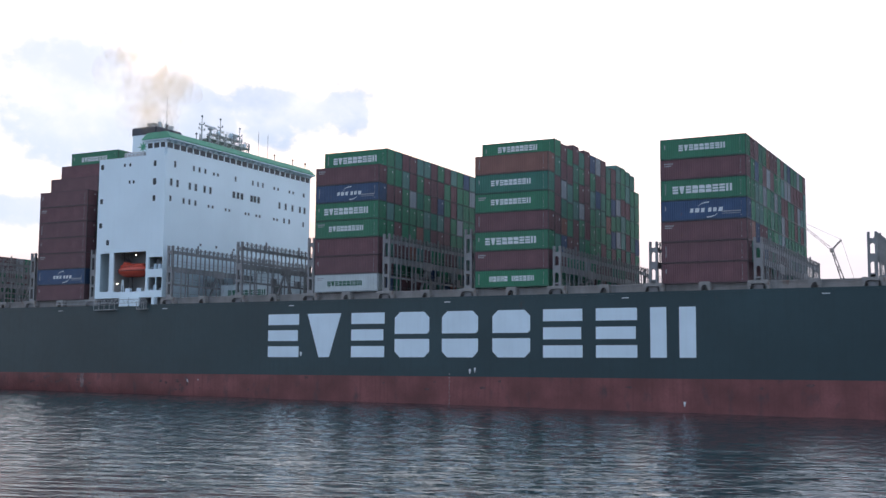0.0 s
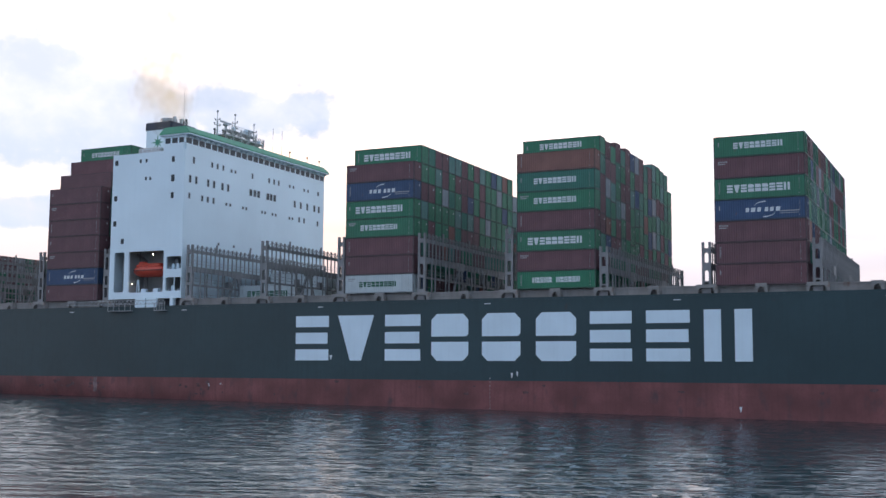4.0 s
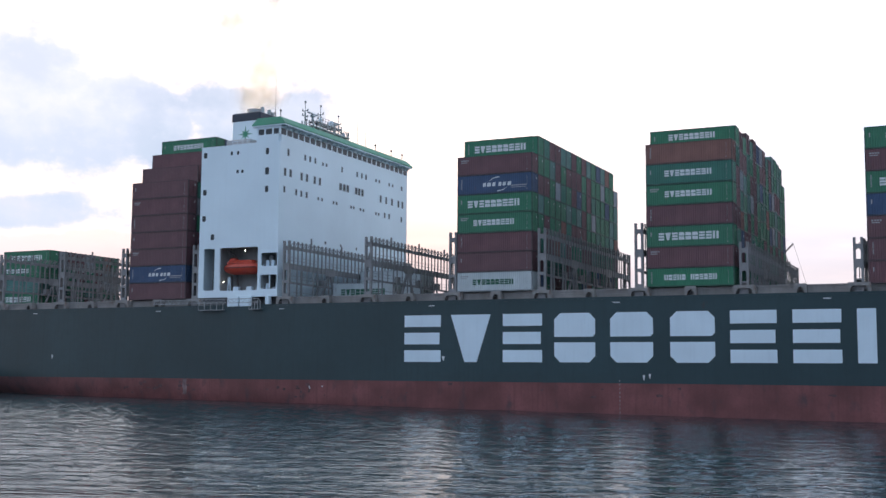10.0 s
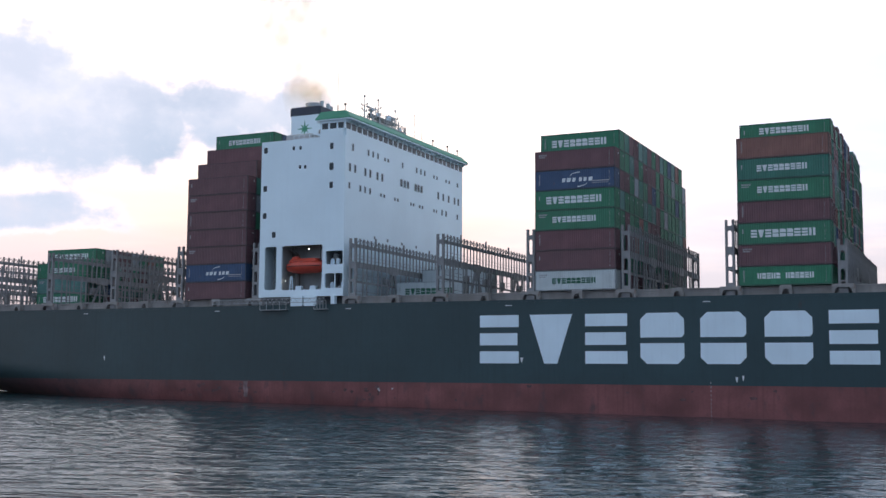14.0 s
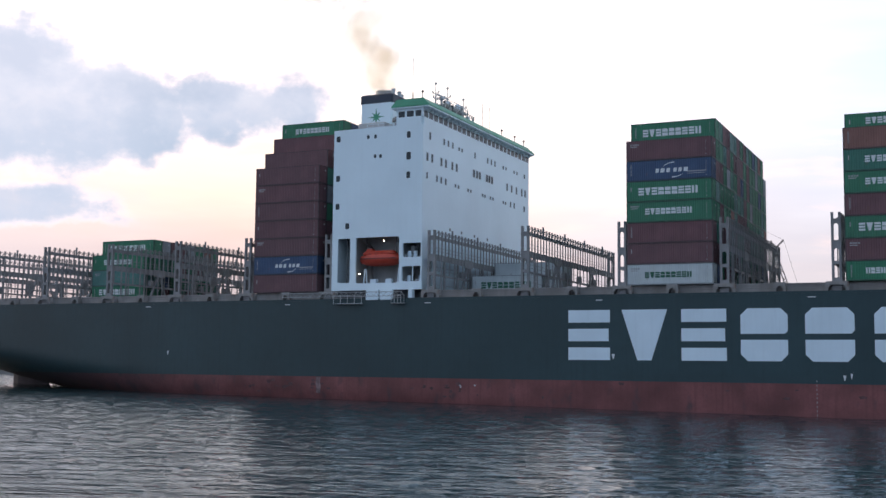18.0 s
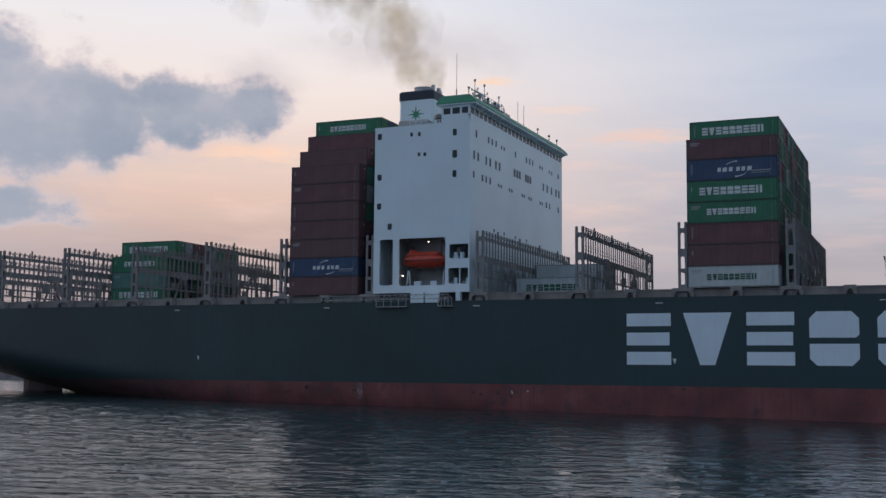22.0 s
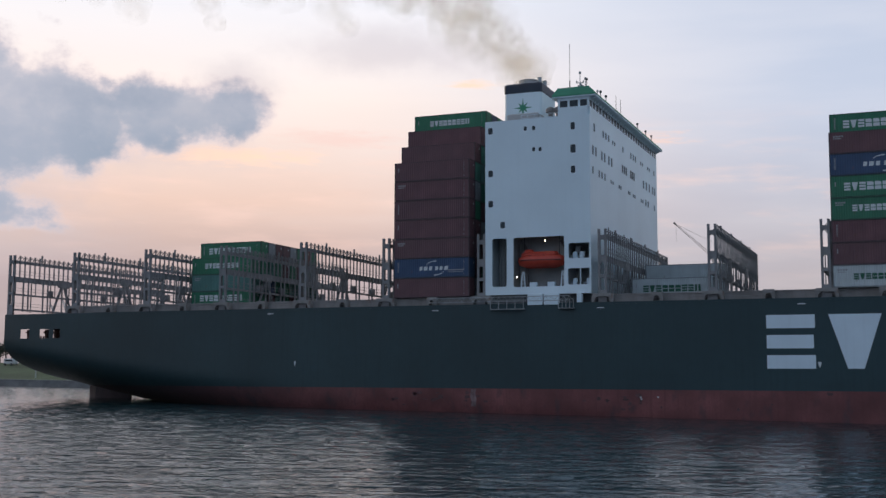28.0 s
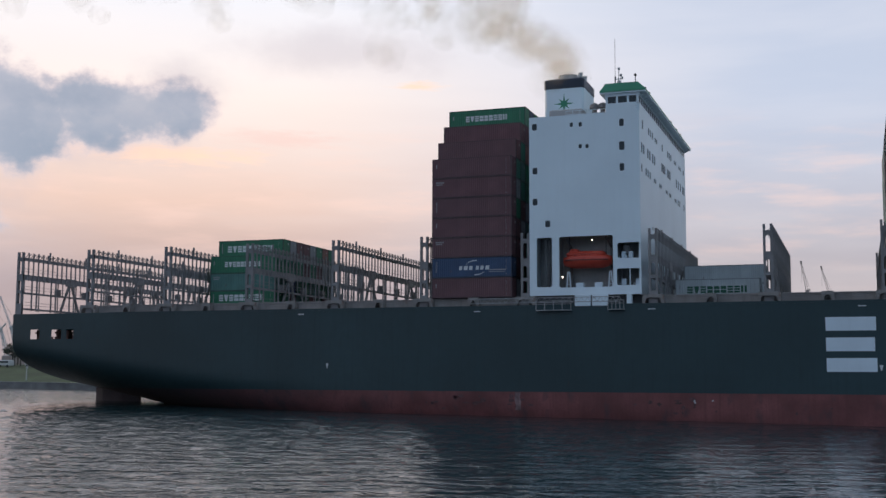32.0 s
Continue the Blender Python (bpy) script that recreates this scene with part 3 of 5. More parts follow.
def make_hull():
    upper = [RED_TOP, 5.2, 6, 7, 8, 9, 10, 11, 12.35, 13.95, 15.2, DECK]
    shell = part("hull", weld(hull_shell(upper, True).mesh("hull", HULL_GREEN, smooth=True)), None, SHIP, "dark green painted steel hull side")
    lower = [-9, -6, -4, -2.5, -1, 0, 1, 2, 3, 3.8, RED_TOP]
    part("boot_top", weld(hull_shell(lower, False).mesh("boot_top", HULL_RED, smooth=True)), None, SHIP, "faded red antifouling paint along the waterline")
    # transom with mooring openings
    w = half_breadth(-105, DECK)
    c = BEAM / 2
    b = Build().box(-105.05, -104.85, c - w, c + w, 14.4, DECK)
    y = c - w
    while y < c + w - 1:
        b.box(-105.05, -104.85, y, y + 0.9, 12.2, 14.4)
        y += 6.3
    b.box(-105.05, -104.85, c + w - 0.9, c + w, 12.2, 14.4)
    zs = [4.7, 5.2, 5.8, 6.3, 7, 8, 9, 10, 11, 12.2]
    rim = [(c - half_breadth(-105, z), z) for z in zs]
    o = rim + [(2 * c - y, z) for y, z in reversed(rim)]
    n = len(o)
    b.add([(x, y, z) for x in (-105.04, -104.86) for y, z in o], [tuple(range(n)), tuple(range(2 * n - 1, n - 1, -1))] + [(k, (k + 1) % n, n + (k + 1) % n, n + k) for k in range(n)])
    part("transom", b, HULL_GREEN, SHIP)
    part("mooring_deck", Build().box(-104.8, -84, 1.2, BEAM - 1.2, 11.6, 11.75), DECK_RED, SHIP)
    for x in (-98.2, -93.2):
        part("mooring_winch", Build().tube((x, 7, 12.6), (x, 10, 12.6), 0.7, 12).box(x - 0.9, x + 0.9, 6.6, 7.0, 11.75, 13.1).box(x - 0.9, x + 0.9, 10, 10.4, 11.75, 13.1), DECK_RED, SHIP)
    for x, w in ((-101.1, 1.0), (-97.2, 0.5), (-95.3, 0.5), (-93.9, 1.0)):
        part("mooring_frame", Build().box(x, x + w, 1.6, 2.6, 11.75, 13.9).box(x - 0.2, x + w + 0.2, 1.5, 2.7, 13.3, 13.6), DECK_RED, SHIP)
    part("mooring_bulkhead", Build().box(-94.2, -90, 3.0, 3.2, 11.75, 16.3), DECK_RED, SHIP)
    part("fairlead", Build().box(-97.4, -95.9, 0.15, 0.5, 11.75, 12.3).tube((-96.9, 0.3, 12.3), (-96.9, 0.3, 12.75), 0.16, 8).tube((-96.3, 0.3, 12.3), (-96.3, 0.3, 12.75), 0.16, 8), DECK_RED, SHIP)
    # deck plating
    vs, fs = [], []
    for x in STATIONS:
        h = half_breadth(x, DECK) - 0.02
        vs += [(x, c - h, DECK - 0.03), (x, c + h, DECK - 0.03)]
    for i in range(len(STATIONS) - 1):
        fs.append((2 * i, 2 * i + 2, 2 * i + 3, 2 * i + 1))
    part("deck", Build().add(vs, fs), DECK_RED, SHIP)
    # rubbing line and deck edge
    part("sheer_strake", Build().box(-86, 165, -0.05, 0.12, DECK - 0.22, DECK + 0.06), HULL_GREEN, SHIP)
    # rudder, skeg and propeller
    b = Build()
    prof = [(-104.2, 0.35), (-102.5, 0.75), (-98.5, 0.8), (-94.9, 0.25)]
    vs = [(x, c - h, z) for z in (-8.0, 4.7) for x, h in prof] + [(x, c + h, z) for z in (-8.0, 4.7) for x, h in prof]
    fs = []
    for s in (0, 8):
        fs += [(s + i, s + i + 1, s + i + 5, s + i + 4) for i in range(3)]
    fs += [(0, 4, 12, 8), (3, 11, 15, 7), (4, 5, 13, 12), (5, 6, 14, 13), (6, 7, 15, 14), (0, 8, 9, 1), (1, 9, 10, 2), (2, 10, 11, 3)]
    part("rudder", b.add(vs, fs), HULL_RED, SHIP, "dark red rudder blade under the stern")
    part("skeg", Build().prism([(-90.0, -8), (-70, -8), (-70, -0.5), (-86.0, 1.5), (-89.3, 1.5)], c - 0.7, c + 0.7), HULL_RED, SHIP)
    return shell


make_hull()


# painted block signs on the side, kept as plain shapes
def hull_signs():
    z0, z1, near, back = 7.35, 14.4, -0.035, -0.005
    h = z1 - z0
    bar = h * 0.25

    def bars(a, c):
        b = Build()
        for k in range(3):
            z = z0 + k * (h - bar) / 2
            b.box(a, c - (0.2 if k == 1 else 0), near, back, z, z + bar)
        return b

    def wedge(a, c):
        m = (a + c) / 2
        return Build().prism([(a, z1), (m - 1.0, z0), (m + 1.0, z0), (c, z1)], near, back)

    def halves(a, c, cut):
        m = z0 + h * 0.46
        b = Build().prism([(a, m + 0.4), (c - 0.4, m + 0.4), (c, m + 0.8), (c, z1 - cut), (c - cut, z1), (a + cut, z1), (a, z1 - cut)], near, back)
        return b.prism([(a + cut, z0), (c - cut, z0), (c, z0 + cut), (c, m - 0.4), (a, m - 0.4), (a, z0 + cut)], near, back)

    def posts(a, c):
        w = (c - a) * 0.36
        return Build().box(a, a + w, near, back, z0, z1).box(c - w, c, near, back, z0, z1)

    spans = ((23.93, bars), (31.76, wedge), (40.21, bars), (48.23, None), (56.6, None), (65.16, None), (73.37, bars), (81.56, bars), (89.63, posts))
    for a, make in spans:
        c = a + 6.15 + (0.35 if make in (wedge, posts) else 0)
        part("hull_sign", make(a, c) if make else halves(a, c, 0.9), HULL_WHITE, SHIP, "large white painted block on the hull")
    # small draught marks and symbols as plain bars
    for k in range(9):
        z = 0.3 + k * 0.55
        part("draught_mark", Build().box(57.87, 57.97, near, back, z, z + 0.2), CODE_GREY, SHIP)
    for x, z, w in ((30.3, 7.5, 0.5), (-47.2, 7.7, 0.35), (61.2, 4.9, 0.4), (62.1, 5.1, 0.3), (94.2, 0.6, 0.4)):
        part("tug_mark", Build().prism([(x, z + 0.7), (x + w * 0.4, z), (x + w * 0.6, z), (x + w, z + 0.7)], near, back), MARK_WHITE, SHIP)
    for x in (-52, -24, 1, 28, 57, 85.5, 113):
        part("scupper_mark", Build().box(x, x + 1.0, near, back, 15.75, 15.87), MARK_WHITE, SHIP)
    rng = random.Random(4)
    SCUFF = surface("scuffed_red", (0.105, 0.048, 0.050), 0.7, vary=0.4, scale=1.5)
    part("paint_patch", Build().prism([(-17.9, 4.4), (-17.95, 3.2), (-17.7, 2.5), (-17.85, 1.9), (-17.1, 1.85), (-17.0, 3.0), (-17.2, 3.7), (-17.05, 4.4)], near, back), PRIMER, SHIP, "pale bare patch on the red paint")
    for k in range(44):         # scuffs and stains on the boot top
        x = rng.choice((rng.uniform(-30, 120), rng.gauss(5.5, 3.0), rng.gauss(-24, 5.0)))
        z = rng.uniform(1.6, 4.1)
        w, h = rng.uniform(0.15, 0.75), rng.uniform(0.1, 0.4)
        o = [(x + w * math.cos(t) * rng.uniform(0.5, 1.1), min(4.4, z + h * math.sin(t) * rng.uniform(0.5, 1.1))) for t in [q * math.pi / 4.5 for q in range(9)]]
        part("scuff", Build().prism(o, near + 0.01, back), SCUFF, SHIP)
    for x, z in ((6.9, 3.35), (9.3, 3.4), (7.0, 3.1)):
        part("hull_symbol", Build().box(x, x + 0.22, near, back, z, z + 0.16), MARK_WHITE, SHIP)


hull_signs()

# ---- container places: bays along the ship, rows across, tiers up
BASE = 17.88
ROW0, PITCH = 0.80, 2.51
BRIDGES = [-105.0, -91.0, -76.3, -61.6, -46.9, -32.6, -17.2, 1.0, 16.3, 31.0, 45.4, 60.0, 74.6, 89.3, 104.0, 118.7, 133.4, 148.1]


def stool_mesh(w):
    # an arched stool, cut into convex pieces
    b = Build()
    b.prism([(0, 0), (0.35, 0), (0.5, 0.62), (0.12, 1.3), (0, 0.75)], 0, 1.0)
    b.prism([(w, 0), (w, 0.75), (w - 0.12, 1.3), (w - 0.5, 0.62), (w - 0.35, 0)], 0, 1.0)
    b.prism([(0.5, 0.62), (0.8, 0.82), (w - 0.8, 0.82), (w - 0.5, 0.62), (w - 0.12, 1.3), (0.12, 1.3)], 0, 1.0)
    return b.mesh("container_stool", DECK_GREY)


def make_deck_gear():
    wide, slim = stool_mesh(3.0), stool_mesh(1.7)
    for x in BRIDGES[1:-1]:
        ob = part("container_stool", wide, None, SHIP)
        ob.location = (x - 0.85, 0.35, DECK)
    for a, c in zip(BRIDGES[1:], BRIDGES[2:]):
        if abs(a + 17.2) < 1:
            continue
        ob = part("container_stool", slim, None, SHIP)
        ob.location = ((a + c) / 2 - 0.2, 0.35, DECK)
    # hatch coaming behind the stools
    for a, c in ((-90, -17.4), (0.8, 150)):
        part("coaming", Build().box(a, c, 1.5, 1.75, DECK - 0.02, 17.75).box(a, c, 1.35, 1.9, 17.62, 17.78), DECK_GREY, SHIP)
        part("coaming", Build().box(a, c, 43.6, 43.85, DECK - 0.02, 17.75), DECK_GREY, SHIP)
    for a, c in zip(BRIDGES[1:], BRIDGES[2:]):
        if abs(a + 17.2) < 1:
            continue
        for k in range(3):
            y = 2.0 + k * 13.9
            part("hatch_cover", Build().soft_box(a + 1.5, c - 0.2, y, y + 13.7, 17.3, 17.85, 0.08), DECK_GREY, SHIP)
    # handrail along the side passage
    b = Build()
    for z in (DECK + 0.5, DECK + 0.85):
        b.tube((-88, 0.2, z), (-18, 0.2, z), 0.025, 5).tube((1, 0.2, z), (150, 0.2, z), 0.025, 5)
    part("side_rail", b, STEEL_GREY, SHIP)


make_deck_gear()


# ---- lashing bridges
def bridge_meshes(top):
    """The shared pieces of a lashing bridge that is 1.25 m deep along the ship and 43 m across it, and the height of its main walkway."""
    mid = 23.2 if top > 25 else 20.8
    low = mid - 2.95
    end = Build()
    for z0, z1 in ((16.53, 18.35), (low - 0.15, low + 0.3), (mid - 0.95, mid + 0.1), (top - 1.45, top - 0.85)):
        end.box(0, 1.25, 0.0, 0.30, z0, z1)
    for x in (0.0, 0.93):
        end.box(x, x + 0.32, -0.003, 0.42, 16.5, top)
    for x, s in ((0.32, 1), (0.93, -1)):       # rounded heads of the openings
        for z in (mid - 0.95, top - 1.45):
            end.prism([(x, z), (x, z - 0.3), (x + s * 0.1, z - 0.09), (x + s * 0.31, z)], 0.01, 0.29)
    deck = Build().box(0.0, 1.0, 0.42, 43.2, mid + 0.02, mid + 0.08)
    girder = Build().box(1.0, 1.12, 0.42, 43.2, mid - 0.85, mid + 0.08)
    top_beam = Build().box(1.0, 1.12, 0.42, 43.2, top - 1.42, top - 0.85)
    walk_low = Build().box(0.1, 1.0, 0.42, 43.2, low - 0.06, low + 0.02).box(1.0, 1.1, 0.42, 43.2, low - 0.28, low + 0.04)
    rails = Build().tube((1.06, 0.4, 0), (1.06, 43.2, 0), 0.035, 4)
    upper = Build().box(1.121, 1.25, -0.12, 0.12, mid - 0.9, top - 0.1).box(1.06, 1.27, -0.18, 0.18, top - 0.1, top)
    upper.beam((1.08, 0.0, top - 0.82), (1.08, 0.62, top - 0.16), 0.09).beam((1.08, 0.62, top - 0.16), (1.08, 1.25, top - 0.82), 0.06)
    upper.beam((1.06, 0.0, top - 0.2), (0.3, 0.0, top - 1.0), 0.08)
    lower = Build().box(1.101, 1.25, -0.13, 0.13, 17.2, mid - 0.85)
    strut = Build().box(1.101, 1.22, -0.07, 0.07, low + 0.04, mid - 0.85).box(0.1, 0.24, -0.08, 0.08, 17.2, mid)
    lamp = Build().box(0.6, 0.82, -0.12, 0.12, top - 1.0, top + 0.62)
    brace = Build()
    for s in (-1, 1):
        brace.beam((1.0, s * 0.3, mid - 0.85), (1.0, s * 2.6, 17.3), 0.32)
    panel = Build().soft_box(1.13, 1.20, -1.6, 1.6, mid - 1.15, mid + 0.2, 0.02)
    box = Build().soft_box(0.3, 0.9, -0.55, 0.55, low + 0.03, low + 1.05, 0.04)
    names = ("end_frame", "walkway", "girder", "top_beam", "lower_walkway", "guard_rail", "upper_post", "lower_post", "strut", "lamp_post", "brace", "girder_panel", "gear_box")
    made = {n: b.mesh(n, STEEL_GREY) for n, b in zip(names, (end, deck, girder, top_beam, walk_low, rails, upper, lower, strut, lamp, brace, panel, box))}
    return made, mid, low


def make_bridges():
    tall, short = bridge_meshes(27.0), bridge_meshes(23.75)
    for i, x in enumerate(BRIDGES):
        made, mid, low = tall if x < 70 else short
        root = part("lashing_bridge", made["walkway"], None, SHIP, "grey steel lashing bridge across the deck")
        root.location = (x, 0.75, 0)

        def fix(name, dx=0.0, y=0.0, z=0.0):
            part(name, made[name], None, root).location = (dx, y, z)

        fix("end_frame")
        fix("end_frame", 0, 42.9)
        for name in ("girder", "top_beam", "lower_walkway"):
            fix(name)
        fix("lower_walkway", 0, 0, 17.6 - low)
        for z in (mid + 0.6, mid + 1.1, low + 0.55, low + 1.05, 18.15, 18.65):
            fix("guard_rail", 0, 0, z)
        for k in range(33):
            fix("upper_post", 0, 1.45 + k * PITCH / 2)
        for k in range(17):
            if k % 4 == 3:
                fix("lamp_post", 0, k * PITCH)
            if k % 2:
                fix("lower_post", 0, k * PITCH)
                fix("lower_post", 0, k * PITCH + 1.25)
            else:
                fix("strut", 0, k * PITCH + 0.6)
            if k in (5, 12):
                fix("brace", 0, 0.4 + k * PITCH)
                fix("girder_panel", 0, 0.4 + k * PITCH)
            if k in (4, 7, 10, 13):
                fix("gear_box", 0, (k + i % 2 * 0.5) * PITCH)


make_bridges()


# ---- deckhouse
HOUSE_Y0, HOUSE_Y1 = 0.75, 46.4


def round_hole(x0, x1, z0, z1, r=0.25):
    return [(x0 + r, z0), (x1 - r, z0), (x1, z0 + r), (x1, z1 - r), (x1 - r, z1), (x0 + r, z1), (x0, z1 - r), (x0, z0 + r)]


def plate_with_holes(holes, x0, x1, z0, z1, y0, y1):
    """A wall plate pierced by rectangular holes (x0, x1, z0, z1), in strips."""
    b = Build()
    zs = sorted({z0, z1, *[h[2] for h in holes], *[h[3] for h in holes]})
    for a, c in zip(zs, zs[1:]):
        cuts = sorted((h[0], h[1]) for h in holes if h[2] < (a + c) / 2 < h[3])
        x = x0
        for p, q in cuts:
            if p > x:
                b.box(x, p, y0, y1, a, c)
            x = q
        if x1 > x:
            b.box(x, x1, y0, y1, a, c)
    return b


def corner_fillets(b, hole, y0, y1, r=0.28):
    x0, x1, z0, z1 = hole
    for x, sx in ((x0, 1), (x1, -1)):
        for z, sz in ((z0, 1), (z1, -1)):
            b.prism([(x, z), (x + sx * r, z), (x + sx * r * 0.3, z + sz * r * 0.3), (x, z + sz * r)], y0, y1)


def make_house():
    holes = [(-14.85, -12.6, 19.15, 26.2), (-11.6, -3.9, 19.05, 26.25), (-3.3, -0.1, 22.97, 25.15), (-3.4, -0.1, 19.2, 21.55)]
    x0 = -15.9
    side = plate_with_holes(holes, x0, 0.0, 17.95, 43.7, HOUSE_Y0, HOUSE_Y0 + 0.35)
    for h in holes:
        corner_fillets(side, h, HOUSE_Y0, HOUSE_Y0 + 0.35)
    house = part("deckhouse", side, HOUSE_WHITE, SHIP, "white steel deckhouse block")
    part("front_wall", Build().box(-0.35, 0.001, HOUSE_Y0 + 0.35, HOUSE_Y1, 17.95, 44.9), HOUSE_WHITE, house)
    part("aft_wall", Build().box(x0, x0 + 0.35, HOUSE_Y0 + 0.35, HOUSE_Y1, 17.95, 43.7), HOUSE_WHITE, house)
    part("far_wall", Build().box(x0 + 0.35, -0.35, HOUSE_Y1 - 0.35, HOUSE_Y1, 17.95, 43.7), HOUSE_WHITE, house)
    part("house_roof", Build().box(x0 + 0.01, -0.36, HOUSE_Y0 + 0.36, HOUSE_Y1 - 0.36, 43.5, 43.72), DECK_GREY, house)
    # recess behind the openings
    b = Build()
    b.box(x0 + 0.35, -0.35, 5.6, 5.8, 17.95, 26.9).box(x0 + 0.35, -0.35, HOUSE_Y0 + 0.36, 5.6, 26.6, 26.9)
    for x in (-12.35, -3.75):
        b.box(x, x + 0.18, HOUSE_Y0 + 0.36, 5.6, 18.1, 26.6)
    b.box(-3.57, -0.36, HOUSE_Y0 + 0.36, 5.6, 21.9, 22.2)
    part("boat_recess", b, INSIDE, house, "grey inner walls of the boat recess")
    part("recess_floor", Build().box(x0 + 0.36, -0.36, HOUSE_Y0 + 0.2, 5.6, 17.96, 18.5), DECK_GREY, house)
    # cleaner details inside: pipes, lockers, ladders, lamps
    for x in (-14.3, -13.3):
        part("vent_pipe", Build().tube((x, 4.6, 18.5), (x, 4.6, 26.5), 0.16, 8), INSIDE, house)
    part("ladder", Build().box(-13.9, -13.8, 2.0, 2.1, 18.5, 26.5).box(-13.4, -13.3, 2.0, 2.1, 18.5, 26.5).box(-13.9, -13.3, 2.0, 2.1, 20.5, 20.6), STEEL_GREY, house)
    for x in (-9.4, -6.7):
        part("locker", Build().soft_box(x, x + 1.1, 1.6, 2.3, 18.5, 19.75, 0.05), HULL_WHITE, house, "white deck locker")
    for x in (-10.9, -4.9):
        b = Build()
        b.beam((x, 2.2, 18.5), (x + 0.25, 2.2, 21.4), 0.16).beam((x + 0.7, 2.2, 18.5), (x + 0.45, 2.2, 21.4), 0.16)
        for k in range(4):
            b.beam((x + 0.1, 2.2, 19.0 + 0.6 * k), (x + 0.6, 2.2, 19.0 + 0.6 * k), 0.07)
        part("boat_cradle", b, HULL_WHITE, house)
    for s in (-10.7, -4.8):
        part("davit", Build().beam((s, 4.8, 18.5), (s, 4.4, 25.0), 0.35).beam((s, 4.4, 25.0), (s, 1.9, 25.9), 0.3), STEEL_GREY, house)
    for x, z in ((-3.0, 24.9), (-1.2, 20.2), (-2.3, 19.6)):
        part("machinery", Build().soft_box(x + 0.3, x + 1.1, 2.2, 3.0, z - 1.2 if z > 22.5 else 18.5, z, 0.1), STEEL_GREY, house)
    for x, z in ((-2.9, 22.3), (-1.9, 22.3), (-2.9, 18.5), (-0.95, 18.5)):
        part("locker", Build().soft_box(x, x + 0.6, 1.7, 2.2, z, z + 1.7, 0.06), HULL_WHITE, house)
        part("handrail", Build().tube((x - 0.2, 1.3, z + 1.0), (x + 0.8, 1.3, z + 1.0), 0.035, 5).tube((x - 0.2, 1.3, z), (x - 0.2, 1.3, z + 1.0), 0.035, 5), HULL_WHITE, house)
    part("divider", Build().box(-1.62, -1.5, HOUSE_Y0 + 0.05, HOUSE_Y0 + 0.25, 19.2, 21.55), HOUSE_WHITE, house)
    for x, z in ((-7.0, 25.75), (-11.3, 20.6)):
        part("flood_light", Build().lathe([(0.03, -0.09), (0.08, -0.05), (0.085, 0.03), (0.04, 0.09)], 10, (x, 1.6, z)), LAMP, house, "lit deck lamp")
    # deck side windows
    spots = [(-15.45, 41.8, 0.7, 0.95), (-15.4, 35.4, 0.7, 0.95), (-15.4, 30.9, 0.7, 0.95), (-13.55, 27.7, 0.7, 0.95), (-9.9, 41.95, 0.45, 0.65), (-8.6, 41.93, 0.45, 0.65), (-8.62, 38.8, 0.45, 0.6), (-7.65, 38.75, 0.45, 0.6), (-2.8, 41.6, 0.62, 1.05), (-2.85, 38.2, 0.75, 1.2), (-2.8, 35.25, 0.62, 1.05)]
    for x, z, w, h in spots:
        part("window", Build().prism(round_hole(x, x + w, z, z + h, 0.12), HOUSE_Y0 - 0.02, HOUSE_Y0 + 0.02), GLASS, house)
    # front windows: y, foot height, width, height
    front = [(3.2, 41.6, .45, 1.1)] + [(y, 41.7, .42, .9) for y in (8.4, 10.0, 11.7)] + [(y, 41.75, .42, .5) for y in (14.2, 15.4, 33.5, 34.8, 38.8, 40.2)] + [(20.8, 41.6, .35, .9)]
    front += [(y, 41.6, .42, .9) for y in (26.3, 28.0, 29.6)] + [(44.0, 41.6, .5, .75)]
    front += [(y, 38.1, .55, 1.25) for y in (2.3, 4.0, 7.4, 9.1, 11.6, 13.3, 35.4, 37.6, 40.0, 42.7, 44.4)] + [(y, 38.3, .75, 1.2) for y in (20.4, 21.7, 22.9, 26.0, 27.1, 28.3)]
    front += [(y, 35.3, .45, .95) for y in (2.2, 5.8, 7.4, 9.1, 37.1, 38.9, 44.0)] + [(y, 35.45, .42, .45) for y in (12.9, 14.1, 18.0, 19.1, 24.2, 25.2, 27.7, 28.8, 33.6, 34.7)]
    front += [(y, 28.0, .4, .4) for y in (10.9, 15.5, 20.8, 26.4)]
    for y, z, w, h in front:
        win = part("window", Build().box(-0.02, 0.025, y - w / 2, y + w / 2, z, z + h), GLASS, house)
        a, c, d = y - w / 2, y + w / 2, z + h
        part("window_frame", Build().box(0.003, 0.08, a - 0.06, a, z - 0.05, d + 0.05).box(0.003, 0.08, c, c + 0.06, z - 0.05, d + 0.05).box(0.003, 0.08, a, c, d, d + 0.05).box(0.003, 0.08, a, c, z - 0.05, z), GASKET, win)
    # wheelhouse across the whole front
    wx = -4.7
    part("wheelhouse_wall", Build().box(wx, -0.36, HOUSE_Y0 + 0.001, HOUSE_Y0 + 0.35, 43.7, 44.95).box(wx, wx + 0.3, HOUSE_Y0 + 0.35, HOUSE_Y1, 43.7, 46.2), HOUSE_WHITE, house)
    part("window_band", Build().box(wx + 0.3, -0.12, HOUSE_Y0 + 0.12, HOUSE_Y1 - 0.12, 44.9, 45.9), GLASS, house, "dark band of wheelhouse glass")
    for k in range(26):
        y = HOUSE_Y0 + 0.05 + k * 1.82
        part("mullion", Build().box(-0.16, -0.07, y, y + 0.30, 44.9, 45.92), HOUSE_WHITE, house)
